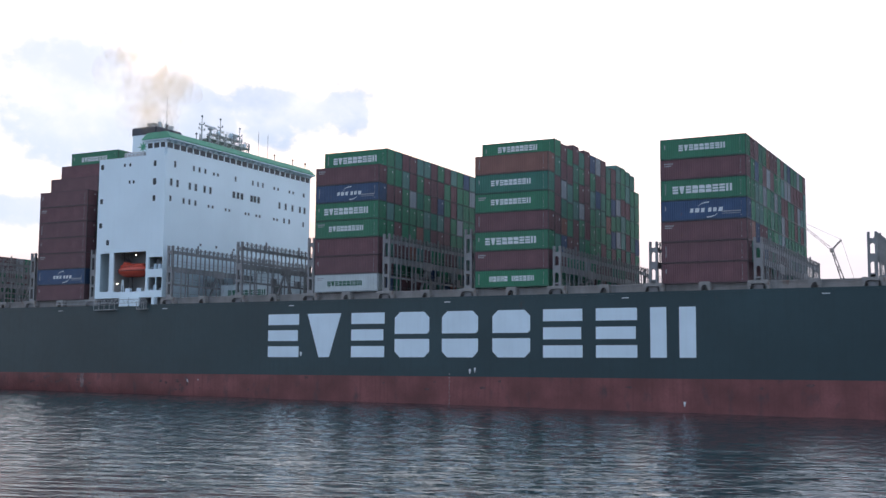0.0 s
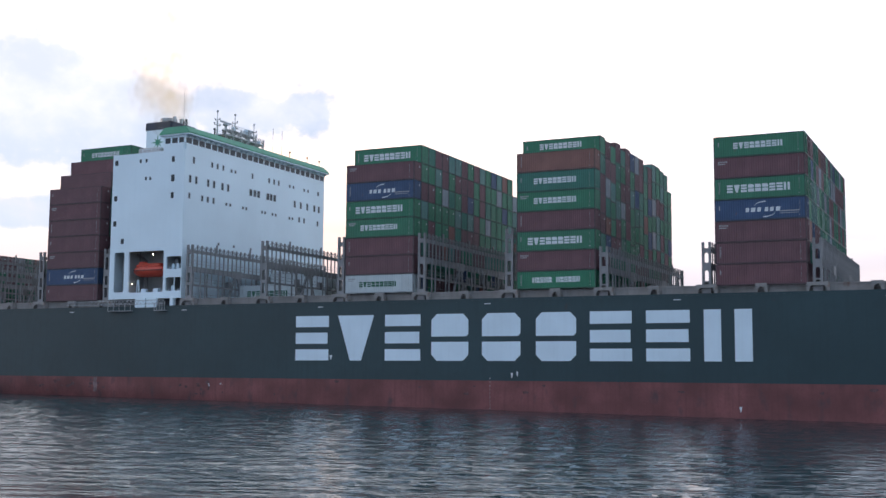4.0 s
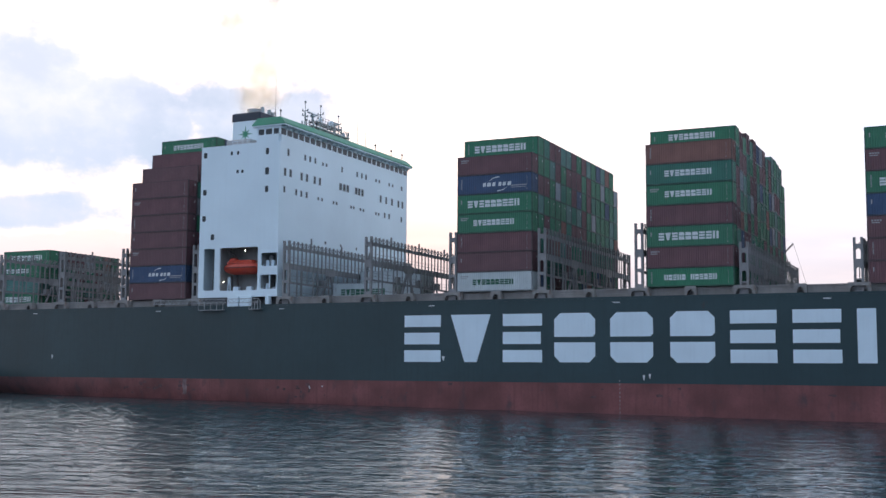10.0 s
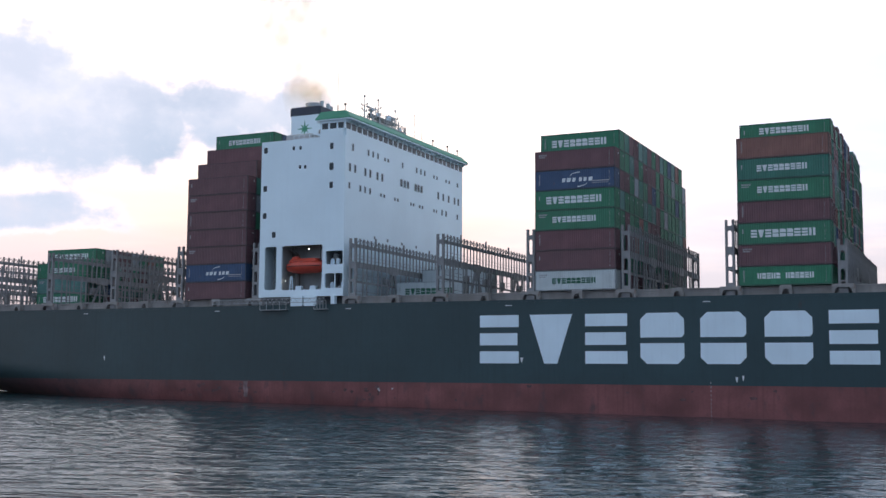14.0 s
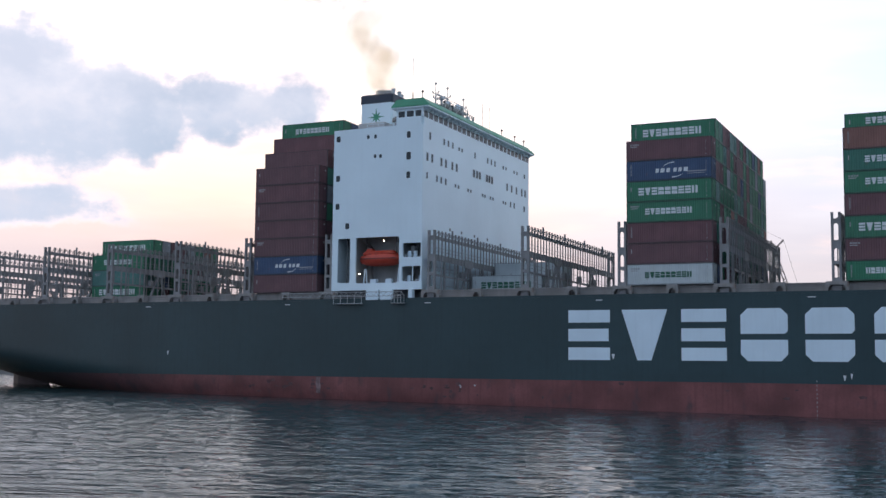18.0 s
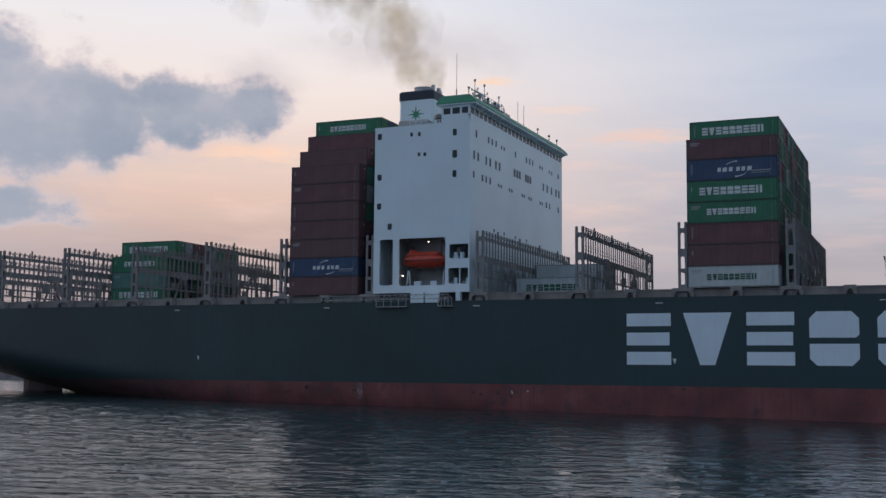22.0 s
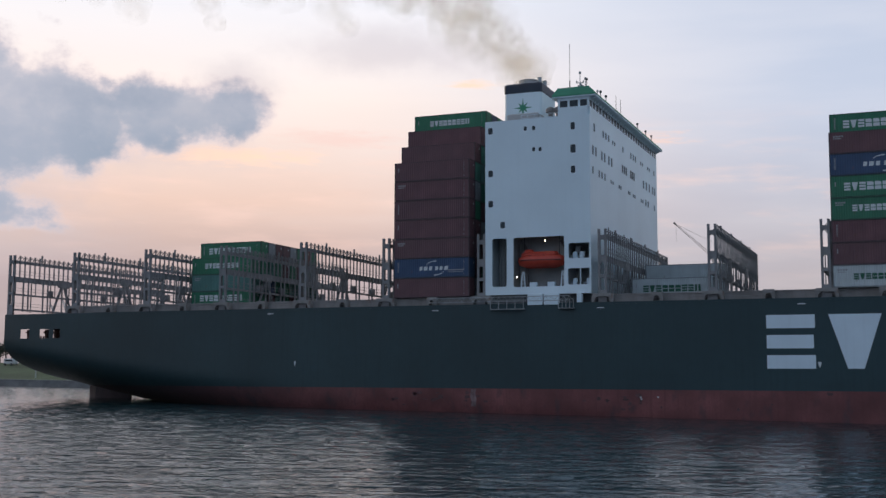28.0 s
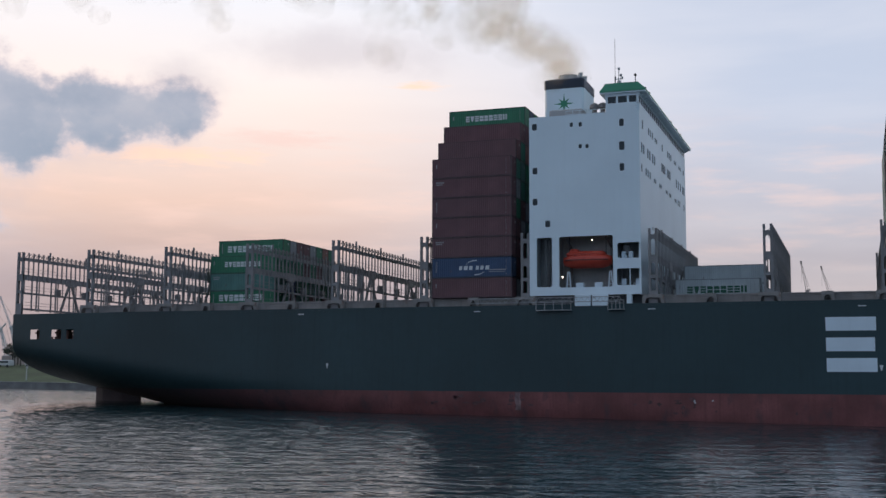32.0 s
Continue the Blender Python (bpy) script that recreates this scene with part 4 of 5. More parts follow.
    for x in (wx, wx + 1.45, wx + 3.0, -0.35):
        part("mullion", Build().box(x, x + 0.3, HOUSE_Y0 + 0.02, HOUSE_Y0 + 0.2, 44.9, 45.92), HOUSE_WHITE, house)
    part("window_head", Build().box(wx - 0.1, 0.04, HOUSE_Y0 - 0.01, HOUSE_Y1, 45.9, 46.3), HOUSE_WHITE, house)
    # green canted roof edge
    a, c, y0, y1 = wx - 0.8, 1.05, HOUSE_Y0 - 0.35, HOUSE_Y1 + 0.35
    part("roof_soffit", Build().box(a + 0.05, c - 0.05, y0 + 0.05, y1 - 0.05, 46.302, 46.50), HOUSE_WHITE, house)
    ring = lambda f, d, e, z: [(a + d, y0 + e, z), (c - f, y0 + e, z), (c - f, y1 - e, z), (a + d, y1 - e, z)]
    b = Build().add(ring(0, 0, 0, 46.50) + ring(0.03, 0.03, 0.03, 46.72) + ring(1.2, 0.75, 0.5, 47.85), [(3, 2, 1, 0), (8, 9, 10, 11)] + [(k * 4 + i, k * 4 + (i + 1) % 4, k * 4 + 4 + (i + 1) % 4, k * 4 + 4 + i) for k in range(2) for i in range(4)])
    part("wheelhouse_roof", b, ROOF_GREEN, house, "sloping green painted roof edge")
    for k in range(30):
        y = HOUSE_Y0 + 0.7 + k * 1.54
        part("roof_bracket", Build().prism([(0.045, 45.92), (0.12, 45.92), (0.9, 46.3), (0.045, 46.3)], y, y + 0.12), HOUSE_WHITE, house)
    # mast, aerials, radar
    b = Build().tube((-4.2, 5.4, 43.7), (-4.2, 5.4, 50.0), 0.09, 8).tube((-4.2, 5.4, 50.0), (-4.2, 5.4, 55.6), 0.035, 6)
    part("whip_aerial", b, DARK_STEEL, house)
    for x, y, top in ((-6.0, 17.6, 54.2), (-7.0, 24.5, 55.0), (-6.4, 30.0, 54.1)):
        b = Build().tube((x, y, 43.7), (x, y, top - 1.6), 0.15, 8).tube((x, y, top - 1.6), (x, y, top), 0.07, 6)
        b.box(x - 0.07, x + 0.07, y - 0.9, y + 0.9, top - 2.5, top - 2.36).box(x - 0.6, x + 0.6, y - 0.06, y + 0.06, top - 1.5, top - 1.38)
        b.lathe([(0.05, 0), (0.2, 0.06), (0.2, 0.36), (0.05, 0.42)], 10, (x, y, top))
        for d in (-0.85, 0.8):
            b.lathe([(0.04, 0), (0.14, 0.05), (0.14, 0.3), (0.04, 0.35)], 8, (x, y + d, top - 2.36))
        for d in (-0.55, 0.55):
            b.lathe([(0.04, 0), (0.13, 0.05), (0.13, 0.28), (0.04, 0.33)], 8, (x + d, y, top - 1.38))
        part("signal_mast", b, WORN_STEEL, house, "pale signal mast with cross arm")
    b = Build().box(-7.6, -4.8, 18.6, 31.6, 50.05, 50.25).box(-7.2, -5.4, 20.5, 29.5, 51.35, 51.48)
    for k in range(6):
        y = 18.8 + k * 2.5
        b.beam((-7.4, y, 43.7), (-7.4, y, 51.9 if 0 < k < 5 else 51.3), 0.2).beam((-5.0, y, 43.7), (-5.0, y, 51.9 if 0 < k < 5 else 51.3), 0.2)
        if k < 5:
            b.beam((-5.0, y, 48.1), (-5.0, y + 2.5, 50.1), 0.13).beam((-5.0, y + 2.5, 48.1), (-5.0, y, 50.1), 0.13)
            b.beam((-5.0, y, 50.2), (-5.0, y + 1.25, 51.4), 0.10).beam((-5.0, y + 1.25, 51.4), (-5.0, y + 2.5, 50.2), 0.10)
    part("mast_platform", b, WORN_STEEL, house, "pale lattice platform carrying the radar scanners")
    b = Build()
    for z in (50.75, 51.2):
        for x in (-7.5, -4.85):
            b.tube((x, 18.7, z), (x, 31.5, z), 0.04, 5)
    for z in (51.95, 52.4):
        b.tube((-5.3, 20.5, z), (-5.3, 29.6, z), 0.04, 5)
    for k in range(14):
        b.tube((-4.85, 18.8 + k * 0.97, 50.2), (-4.85, 18.8 + k * 0.97, 51.25), 0.035, 5)
        if k < 10:
            b.tube((-5.3, 20.5 + k, 51.4), (-5.3, 20.5 + k, 52.45), 0.035, 5)
    part("platform_rail", b, WORN_STEEL, house)
    for x, y, z, w in ((-6.3, 20.6, 52.7, 1.7), (-6.2, 28.2, 52.5, 1.3)):
        part("radar_scanner", Build().tube((x, y, 51.4), (x, y, z), 0.24, 8).box(x - 0.4, x + 0.4, y - 0.4, y + 0.4, z - 0.45, z - 0.05).soft_box(x - 0.18, x + 0.18, y - w, y + w, z, z + 0.3, 0.07), LIGHT_STEEL, house)
    for y, z, r in ((22.6, 51.5, 0.45), (26.6, 51.5, 0.6), (31.0, 50.3, 0.5)):
        part("satellite_dome", Build().lathe([(r * 0.5, 0), (r, r * 0.5), (r, r * 1.1), (r * 0.75, r * 1.7), (r * 0.3, r * 1.95), (0.02, r * 2)], 12, (-6.0, y, z)), HULL_WHITE, house)
    for y in (1.6, 9.6, 12.8, 34.2, 40.6, 45.2):
        b = Build().tube((-0.6, y, 47.9), (-0.6, y, 48.9), 0.07, 6).lathe([(0.06, 0), (0.2, 0.08), (0.2, 0.3), (0.06, 0.4)], 10, (-0.6, y, 48.8))
        part("search_light", b, DARK_STEEL, house)
    for y in (33.2, 36.4):
        part("whip_aerial", Build().tube((-4, y, 48), (-4, y, 54.0), 0.045, 5), DARK_STEEL, house)
    # monkey island rail
    b = Build()
    for k in range(7):
        b.tube((-10.9 + k, 2.6, 43.7), (-10.9 + k, 2.6, 44.7), 0.035, 5)
    for z in (44.2, 44.7):
        b.tube((-10.9, 2.6, z), (-4.9, 2.6, z), 0.035, 5)
    part("roof_rail", b, HULL_WHITE, house)
    # funnel
    b = Build().soft_box(-15.6, -9.6, 8.6, 16.0, 43.72, 50.0, 0.3)
    fun = part("funnel", b, HOUSE_WHITE, SHIP, "white funnel with dark blue top band")
    part("funnel_band", Build().soft_box(-15.66, -9.54, 8.54, 16.06, 49.5, 51.2, 0.22), NAVY, fun, "dark blue band")
    for x, y, r, h in ((-12.6, 11.6, 1.55, 1.05), (-10.5, 10.6, 0.32, 1.2), (-10.2, 12.2, 0.34, 1.0), (-11.2, 14.6, 0.5, 1.1), (-14.4, 14.4, 0.4, 0.8)):
        part("exhaust_pipe", Build().lathe([(r, 0), (r, h - 0.1), (r + 0.06, h - 0.1), (r + 0.06, h), (r - 0.1, h), (r - 0.12, h - 0.5)], 14, (x, y, 51.15)), LIGHT_STEEL, fun)
    o = []
    for k in range(16):
        t = k * math.pi / 8
        r = 0.42 if k % 2 else (1.55 if k % 4 == 0 else 1.1)
        o.append((-12.6 + r * math.cos(t), 47.3 + r * math.sin(t)))
    star = Build().prism(o, 8.56, 8.595)
    part("funnel_sign", star, ROOF_GREEN, fun, "plain green eight-pointed shape")
    part("vent_casing", Build().soft_box(-14.0, -9.0, 5.0, 8.3, 43.72, 45.6, 0.15), INSIDE, house)
    for x in (-7.4, -6.2):
        part("ventilator", Build().tube((x, 6.0, 43.7), (x, 6.0, 45.6), 0.35, 10).lathe([(0.4, 0), (0.75, 0.2), (0.7, 0.7), (0.25, 1.0)], 12, (x, 6.0, 45.4)), STEEL_GREY, house)
    # boarding gear hung over the side below the house
    b = Build()
    for z in (16.95, 17.6):
        b.beam((-24.5, -0.12, z), (-3.0, -0.12, z), 0.09)
    for k in range(25):
        x = -24.5 + k * 0.88
        b.beam((x, -0.12, 16.95), (x + 0.44, -0.12, 17.6), 0.045).beam((x + 0.44, -0.12, 17.6), (x + 0.88, -0.12, 16.95), 0.045)
    part("accommodation_ladder", b, WORN_STEEL, SHIP, "stowed aluminium boarding ladder along the deck edge")
    for x0_, x1_ in ((-14.6, -9.6), (-4.4, -2.2)):
        b = Build()
        b.box(x0_, x1_, -0.75, 0.1, 15.75, 15.85)
        for k in range(5):
            x = x0_ + (x1_ - x0_) * k / 4
            b.beam((x, -0.7, 15.85), (x, -0.7, 17.1), 0.07)
        b.beam((x0_, -0.7, 17.1), (x1_, -0.7, 17.1), 0.06).beam((x0_, -0.7, 16.65), (x1_, -0.7, 16.65), 0.05)
        part("boarding_platform", b, WORN_STEEL, SHIP)
    part("fender_panel", Build().soft_box(-9.2, -6.95, -0.12, 0.3, 16.35, 18.0, 0.06), HOUSE_WHITE, SHIP)
    part("fender_panel", Build().soft_box(-6.75, -4.5, -0.12, 0.3, 16.35, 18.0, 0.06), HOUSE_WHITE, SHIP)
    part("house_leg", Build().soft_box(-2.0, -1.3, 0.3, 1.2, 16.5, 18.0, 0.05), HOUSE_WHITE, SHIP)
    part("house_base", Build().box(-15.6, 0, 2.2, 45, 16.53, 17.96), DARK_STEEL, SHIP)


make_house()


def make_lifeboat():
    boat = thing("lifeboat", "enclosed orange lifeboat hanging in its recess", "lifeboat")
    n = 14
    rings = []
    for i in range(13):
        u = i / 12
        x = -3.05 + 6.1 * u
        k = max((1 - abs(2 * u - 1) ** 5) ** 0.5 if 0 < u < 1 else 0.0, 0.58)
        rings.append([(x, 1.15 * k * math.cos(2 * math.pi * j / n), 0.15 + (1.0 * k * math.sin(2 * math.pi * j / n) if math.sin(2 * math.pi * j / n) < 0 else 0.85 * k * math.sin(2 * math.pi * j / n) ** 0.8)) for j in range(n)])
    b = Build()
    vs = [p for g in rings for p in g]
    fs = [tuple(range(n)), tuple(range(12 * n, 13 * n))] + [(i * n + j, i * n + (j + 1) % n, (i + 1) * n + (j + 1) % n, (i + 1) * n + j) for i in range(12) for j in range(n)]
    part("boat_hull", b.add(vs, fs), ORANGE, boat, smooth=True)
    part("canopy", Build().soft_box(-2.7, 2.3, -0.85, 0.85, 0.5, 1.28, 0.3), ORANGE, boat)
    part("helm_dome", Build().soft_box(-2.3, -1.2, -0.5, 0.5, 1.1, 1.6, 0.15), ORANGE, boat)
    part("gunwale", Build().box(-2.7, 2.7, -1.2, 1.2, 0.12, 0.2), RUBBER, boat)
    for x in (-1.6, -0.7, 0.2):
        part("porthole", Build().box(x, x + 0.4, -0.83, -0.79, 0.72, 0.95), GLASS, boat)
    for x in (-2.4, 2.3):
        part("lifting_hook", Build().tube((x, 0, 0.8), (x, 0, 4.2), 0.05, 6), DARK_STEEL, boat)
    for ob in boat.children:
        ob.scale = (1.12, 1.15, 1.14)
    aboard(boat, pose(-7.75, 2.3, 22.75))


make_lifeboat()


# ---- containers
LONG, WIDE = 12.19, 2.438
HIGH, LOW = 2.896, 2.591
PROTO = {}


def container_meshes(h):
    body = Build()
    n = 38
    d, e = 0.045, 0.012
    for y, s in ((0, 1), (WIDE, -1)):
        vs = []
        step = (LONG - 0.3) / n
        for i in range(n):
            x = 0.15 + i * step
            for u, dep in ((0.0, e), (0.32, e), (0.5, e + d), (0.82, e + d)):
                vs.append((x + u * step, y + s * dep))
        vs.append((LONG - 0.15, y + s * e))
        pts = [(x, yy, 0.12) for x, yy in vs] + [(x, yy, h - 0.07) for x, yy in vs]
        m = len(vs)
        body.add(pts, [(i, i + 1, m + i + 1, m + i) for i in range(m - 1)])
    body.box(0.1, LONG - 0.1, 0.06, WIDE - 0.06, h - 0.05, h - 0.015)
    body.box(0.1, LONG - 0.1, 0.06, WIDE - 0.06, 0.1, 0.14)
    body.box(0.04, 0.07, 0.12, WIDE - 0.12, 0.1, h - 0.07)
    rim = Build()
    for x0, x1 in ((0, 0.16), (LONG - 0.16, LONG)):
        for y0, y1 in ((0, 0.16), (WIDE - 0.16, WIDE)):
            rim.box(x0, x1, y0, y1, 0, h)
    for z0, z1 in ((0.0, 0.16), (h - 0.10, h)):
        rim.box(0.16, LONG - 0.16, 0.0, 0.08, z0, z1).box(0.16, LONG - 0.16, WIDE - 0.08, WIDE, z0, z1)
        rim.box(0.003, 0.1, 0.16, WIDE - 0.16, z0, z1).box(LONG - 0.1, LONG - 0.003, 0.16, WIDE - 0.16, z0, z1)
    door = Build().box(LONG - 0.07, LONG - 0.035, 0.17, WIDE / 2 - 0.01, 0.17, h - 0.11)
    for z in (0.35, 1.0, 1.65, 2.2):
        door.box(LONG - 0.04, LONG - 0.02, 0.25, WIDE / 2 - 0.1, z, z + 0.42 if z + 0.42 < h - 0.15 else h - 0.15)
    rod = Build().tube((LONG, 0, 0.1), (LONG, 0, h - 0.05), 0.03, 5).box(LONG - 0.03, LONG + 0.03, -0.16, 0.16, 1.0, 1.08)
    blank = Build()
    line = []
    step = (WIDE - 0.32) / 8
    for i in range(8):
        y = 0.16 + i * step
        line += [(LONG - 0.07, y), (LONG - 0.07, y + 0.3 * step), (LONG - 0.02, y + 0.5 * step), (LONG - 0.02, y + 0.8 * step)]
    line.append((LONG - 0.07, WIDE - 0.16))
    m = len(line)
    blank.add([(x, y, 0.15) for x, y in line] + [(x, y, h - 0.1) for x, y in line], [(i, i + 1, m + i + 1, m + i) for i in range(m - 1)])
    label = Build().box(LONG - 0.015, LONG - 0.005, WIDE - 0.72, WIDE - 0.50, h - 0.85, h - 0.55)
    return body, rim, door, rod, blank, label


SHAPES = {h: container_meshes(h) for h in (HIGH, LOW)}
MESHES = {}


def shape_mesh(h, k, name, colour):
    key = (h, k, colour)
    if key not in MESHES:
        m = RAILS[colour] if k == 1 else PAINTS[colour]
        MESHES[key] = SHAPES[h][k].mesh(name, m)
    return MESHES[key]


def prototype(h, colour, doors):
    """One container of each height, colour and end; the rest are copies of it."""
    key = (h, colour, doors)
    words = {"green": "green", "teal": "blue-green", "aqua": "pale blue-green", "maroon": "dark maroon", "rust": "rusty orange-brown", "blue": "dark blue", "white": "white", "grey": "grey"}[colour]
    ends = "with barred end doors" if doors else "with plain end wall"
    ob = thing("shipping_container", f"{words} corrugated shipping container {ends}", "container", group="containers stacked on deck")
    part("body", shape_mesh(h, 0, "body", colour), None, ob)
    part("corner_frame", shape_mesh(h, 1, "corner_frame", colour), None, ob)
    if doors:
        part("door", shape_mesh(h, 2, "door", colour), None, ob)
        other = part("door", shape_mesh(h, 2, "door", colour), None, ob)
        other.location = (0, WIDE / 2 - 0.16, 0)
        for y in (0.45, 0.95, 1.5, 2.0):
            rod = part("lock_rod", shape_mesh(h, 3, "lock_rod", colour), None, ob)
            rod.location = (0, y, 0)
        part("door_label", shape_mesh(h, 5, "door_label", "white"), None, ob)
    else:
        part("end_panel", shape_mesh(h, 4, "end_panel", colour), None, ob)
    return ob


def container(h, colour, doors, x, y, z, mark=None):
    m = Matrix.Translation((x, y, z))
    key = (h, colour, doors)
    if mark:
        ob = prototype(h, colour, doors)
        side_mark(ob, h, mark)
    elif key not in PROTO:
        ob = PROTO[key] = prototype(h, colour, doors)
    else:
        ob = copy_thing(PROTO[key], m)
    aboard(ob, m)
    return ob


ROW = "bwbhhhbbp"     # the order of the blocks on the hull: bars, wedge, halves, posts


def side_mark(ob, h, mark):
    """Plain blocks where the sides carry a painted name."""
    y0, y1 = -0.012, 0.01
    number_mark(ob, h)
    if mark == "plain":
        return
    if mark == "arc":
        for x, w in ((4.2, 0.52), (4.9, 0.66), (5.75, 0.56), (6.75, 0.52), (7.45, 0.54), (8.2, 0.66)):
            part("side_block", Build().prism([(x, 1.08), (x + w * 0.86, 1.08), (x + w, 1.66), (x + w * 0.14, 1.66)], y0, y1), MARK_WHITE, ob, "plain white block")
        b = Build()
        for s, cx, cz in ((1, 6.9, 1.75), (-1, 6.6, 1.05)):
            for k in range(7):
                t0, t1 = 0.25 + k * 0.19, 0.25 + (k + 1) * 0.19
                px = [cx - s * (math.cos(t) * 1.6) for t in (t0, t1)]
                pz = [cz + s * (math.sin(t) * 0.75 - 0.05) for t in (t0, t1)]
                w = 0.025 + 0.009 * k
                b.prism([(px[0], pz[0] - w), (px[1], pz[1] - w), (px[1], pz[1] + w), (px[0], pz[0] + w)], y0, y1)
        part("side_arc", b, MARK_WHITE, ob, "two thin white arcs")
        part("side_line", Build().box(8.75, 11.3, y0, y1, 0.98, 1.12).box(8.75, 11.2, y0, y1, 0.72, 0.80), CODE_GREY, ob)
        return
    size, z, x0, x1, row, m = {"big": (1.05, 0.92, 1.75, 10.3, ROW, MARK_WHITE), "small": (0.85, 1.1, 2.7, 9.4, ROW, MARK_WHITE), "dark": (0.8, 1.0, 2.6, 9.3, ROW, MARK_GREEN), "wide": (1.0, 0.85, 1.75, 10.4, ROW, MARK_GREEN), "two": (0.78, 0.9, 2.5, 9.9, "phbph phbhbp", MARK_WHITE)}[mark]
    w = (x1 - x0) / len(row)
    for k, kind in enumerate(row):
        if kind == " ":
            continue
        key = (mark, kind)
        if key not in MESHES:
            b = Build()
            c = 0.84 * w
            cut = 0.14 * size
            if kind == "w":
                b.prism([(0, size), (c * 0.33, 0), (c * 0.67, 0), (c, size)], y0, y1)
            elif kind == "h":
                b.prism([(0, size * 0.54), (c, size * 0.54), (c, size - cut), (c - cut, size), (0, size)], y0, y1)
                b.prism([(0, 0), (c, 0), (c, size * 0.44), (0, size * 0.44)], y0, y1)
            elif kind == "p":
                b.box(0, c * 0.38, y0, y1, 0, size).box(c * 0.62, c, y0, y1, 0, size)
            else:
                for q in (0, 0.37, 0.74):
                    b.box(0, c, y0, y1, size * q, size * (q + 0.26))
            MESHES[key] = b.mesh("side_block", m)
        block = part("side_block", MESHES[key], None, ob, "plain painted block")
        block.location = (x0 + k * w, 0, z)


def number_mark(ob, h):
    """Small plain bars where the sides carry codes: a faint column at one end, a column or a line at the other."""
    kind = len(CARGO) % 3
    key = ("code", kind, h)
    if key not in MESHES:
        b, c = Build(), Build()
        for k in range(9):
            z = h - 0.5 - 0.17 * k
            if k != 4:
                b.box(LONG - 0.86, LONG - 0.80, -0.012, 0.01, z - 0.09, z)
        b.box(LONG - 0.90, LONG - 0.78, -0.012, 0.01, 0.38, 0.50)
        if kind == 0:
            for k in range(8):
                z = h - 0.55 - 0.2 * k
                c.box(0.62, 0.80, -0.012, 0.01, z - 0.11, z)
        elif kind == 1:
            for k in range(4):
                c.box(0.6 + 0.33 * k, 0.84 + 0.33 * k, -0.012, 0.01, h - 0.72, h - 0.5)
            c.box(0.6, 1.6, -0.012, 0.01, h - 0.96, h - 0.84)
        else:
            c.box(0.62, 0.75, -0.012, 0.01, h - 1.4, h - 0.8)
        MESHES[key] = (b.mesh("code_mark", CODE_GREY), c.mesh("code_mark", CODE_GREY))
    for me in MESHES[key]:
        part("code_mark", me, None, ob)


def row_y(r):
    return ROW0 + (r - 1) * PITCH


rng = random.Random(11)
FRONT = ["green"] * 9 + ["maroon"] * 10 + ["teal"] * 4 + ["aqua"] * 3 + ["rust"] * 1 + ["grey"] * 3 + ["blue"] * 2
FAR = {c: Build() for c in PAINTS}
FAR_RAILS = {c: Build() for c in PAINTS}


def far_box(colour, x, y, z, h):
    """A container that stays far off, joined with the others."""
    b = FAR[colour]
    b.box(x + 0.03, x + LONG - 0.05, y + 0.03, y + WIDE - 0.03, z + 0.06, z + h - 0.03)
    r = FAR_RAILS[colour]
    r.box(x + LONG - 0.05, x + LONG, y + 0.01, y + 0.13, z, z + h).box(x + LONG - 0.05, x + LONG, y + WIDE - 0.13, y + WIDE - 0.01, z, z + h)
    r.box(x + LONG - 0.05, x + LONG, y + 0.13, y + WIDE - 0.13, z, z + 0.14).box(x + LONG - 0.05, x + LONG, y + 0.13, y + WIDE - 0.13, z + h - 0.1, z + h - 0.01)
    for k in (0.45, 0.95, 1.5, 2.0):
        b.box(x + LONG - 0.05, x + LONG - 0.01, y + k - 0.02, y + k + 0.02, z + 0.1, z + h - 0.1)


def stack_bay(x, first, tops, near_rows, uneven=False):
    """first: row 1 from the deck up, (colour, mark); tops: {row: tiers}; rows past near_rows are joined."""
    for r in range(1, 18):
        z = BASE - (0.22 if x > 80 else 0.0)
        tiers = tops(r)
        for k in range(tiers):
            h = HIGH
            if uneven:
                h = LOW if (k == 0 or rng.random() < 0.28) else HIGH
                if r == 1:
                    h = LOW if k == 0 else HIGH
            mark = None
            if r == 1:
                colour, mark = first[k]
            else:
                colour = rng.choice(FRONT)
                if k == tiers - 1 and ("top", r) in first_tops.get(x, {}):
                    colour, mark = first_tops[x][("top", r)]
            if r <= near_rows:
                container(h, colour, rng.random() < 0.6, x, row_y(r), z, mark or ("plain" if r == 1 else None))
            else:
                far_box(colour, x, row_y(r), z, h)
            z += h + 0.05


M = ("maroon", None)
first_tops = {32.35: {("top", 2): ("green", "big")}, 61.75: {("top", 2): ("green", "small")}, 91.1: {}, -30.75: {("top", 2): M, ("top", 3): M, ("top", 4): ("green", "small")}}
stack_bay(32.35, [("white", "dark"), M, M, ("green", "small"), ("green", "big"), ("blue", "arc"), M], lambda r: 7 if r in (1, 17) else 8, 9)
stack_bay(61.75, [("green", "two"), M, ("green", "big"), M, ("green", "small"), ("teal", "small"), ("rust", None)], lambda r: 7 if r in (1, 17) else 8, 9, True)
stack_bay(91.1, [M, M, M, ("blue", "arc"), ("green", "big"), M, ("green", "small")], lambda r: 7, 9)
stack_bay(-30.75, [M, ("blue", "arc"), M, M, M, M, M], lambda r: min(10, 6 + r), 4)
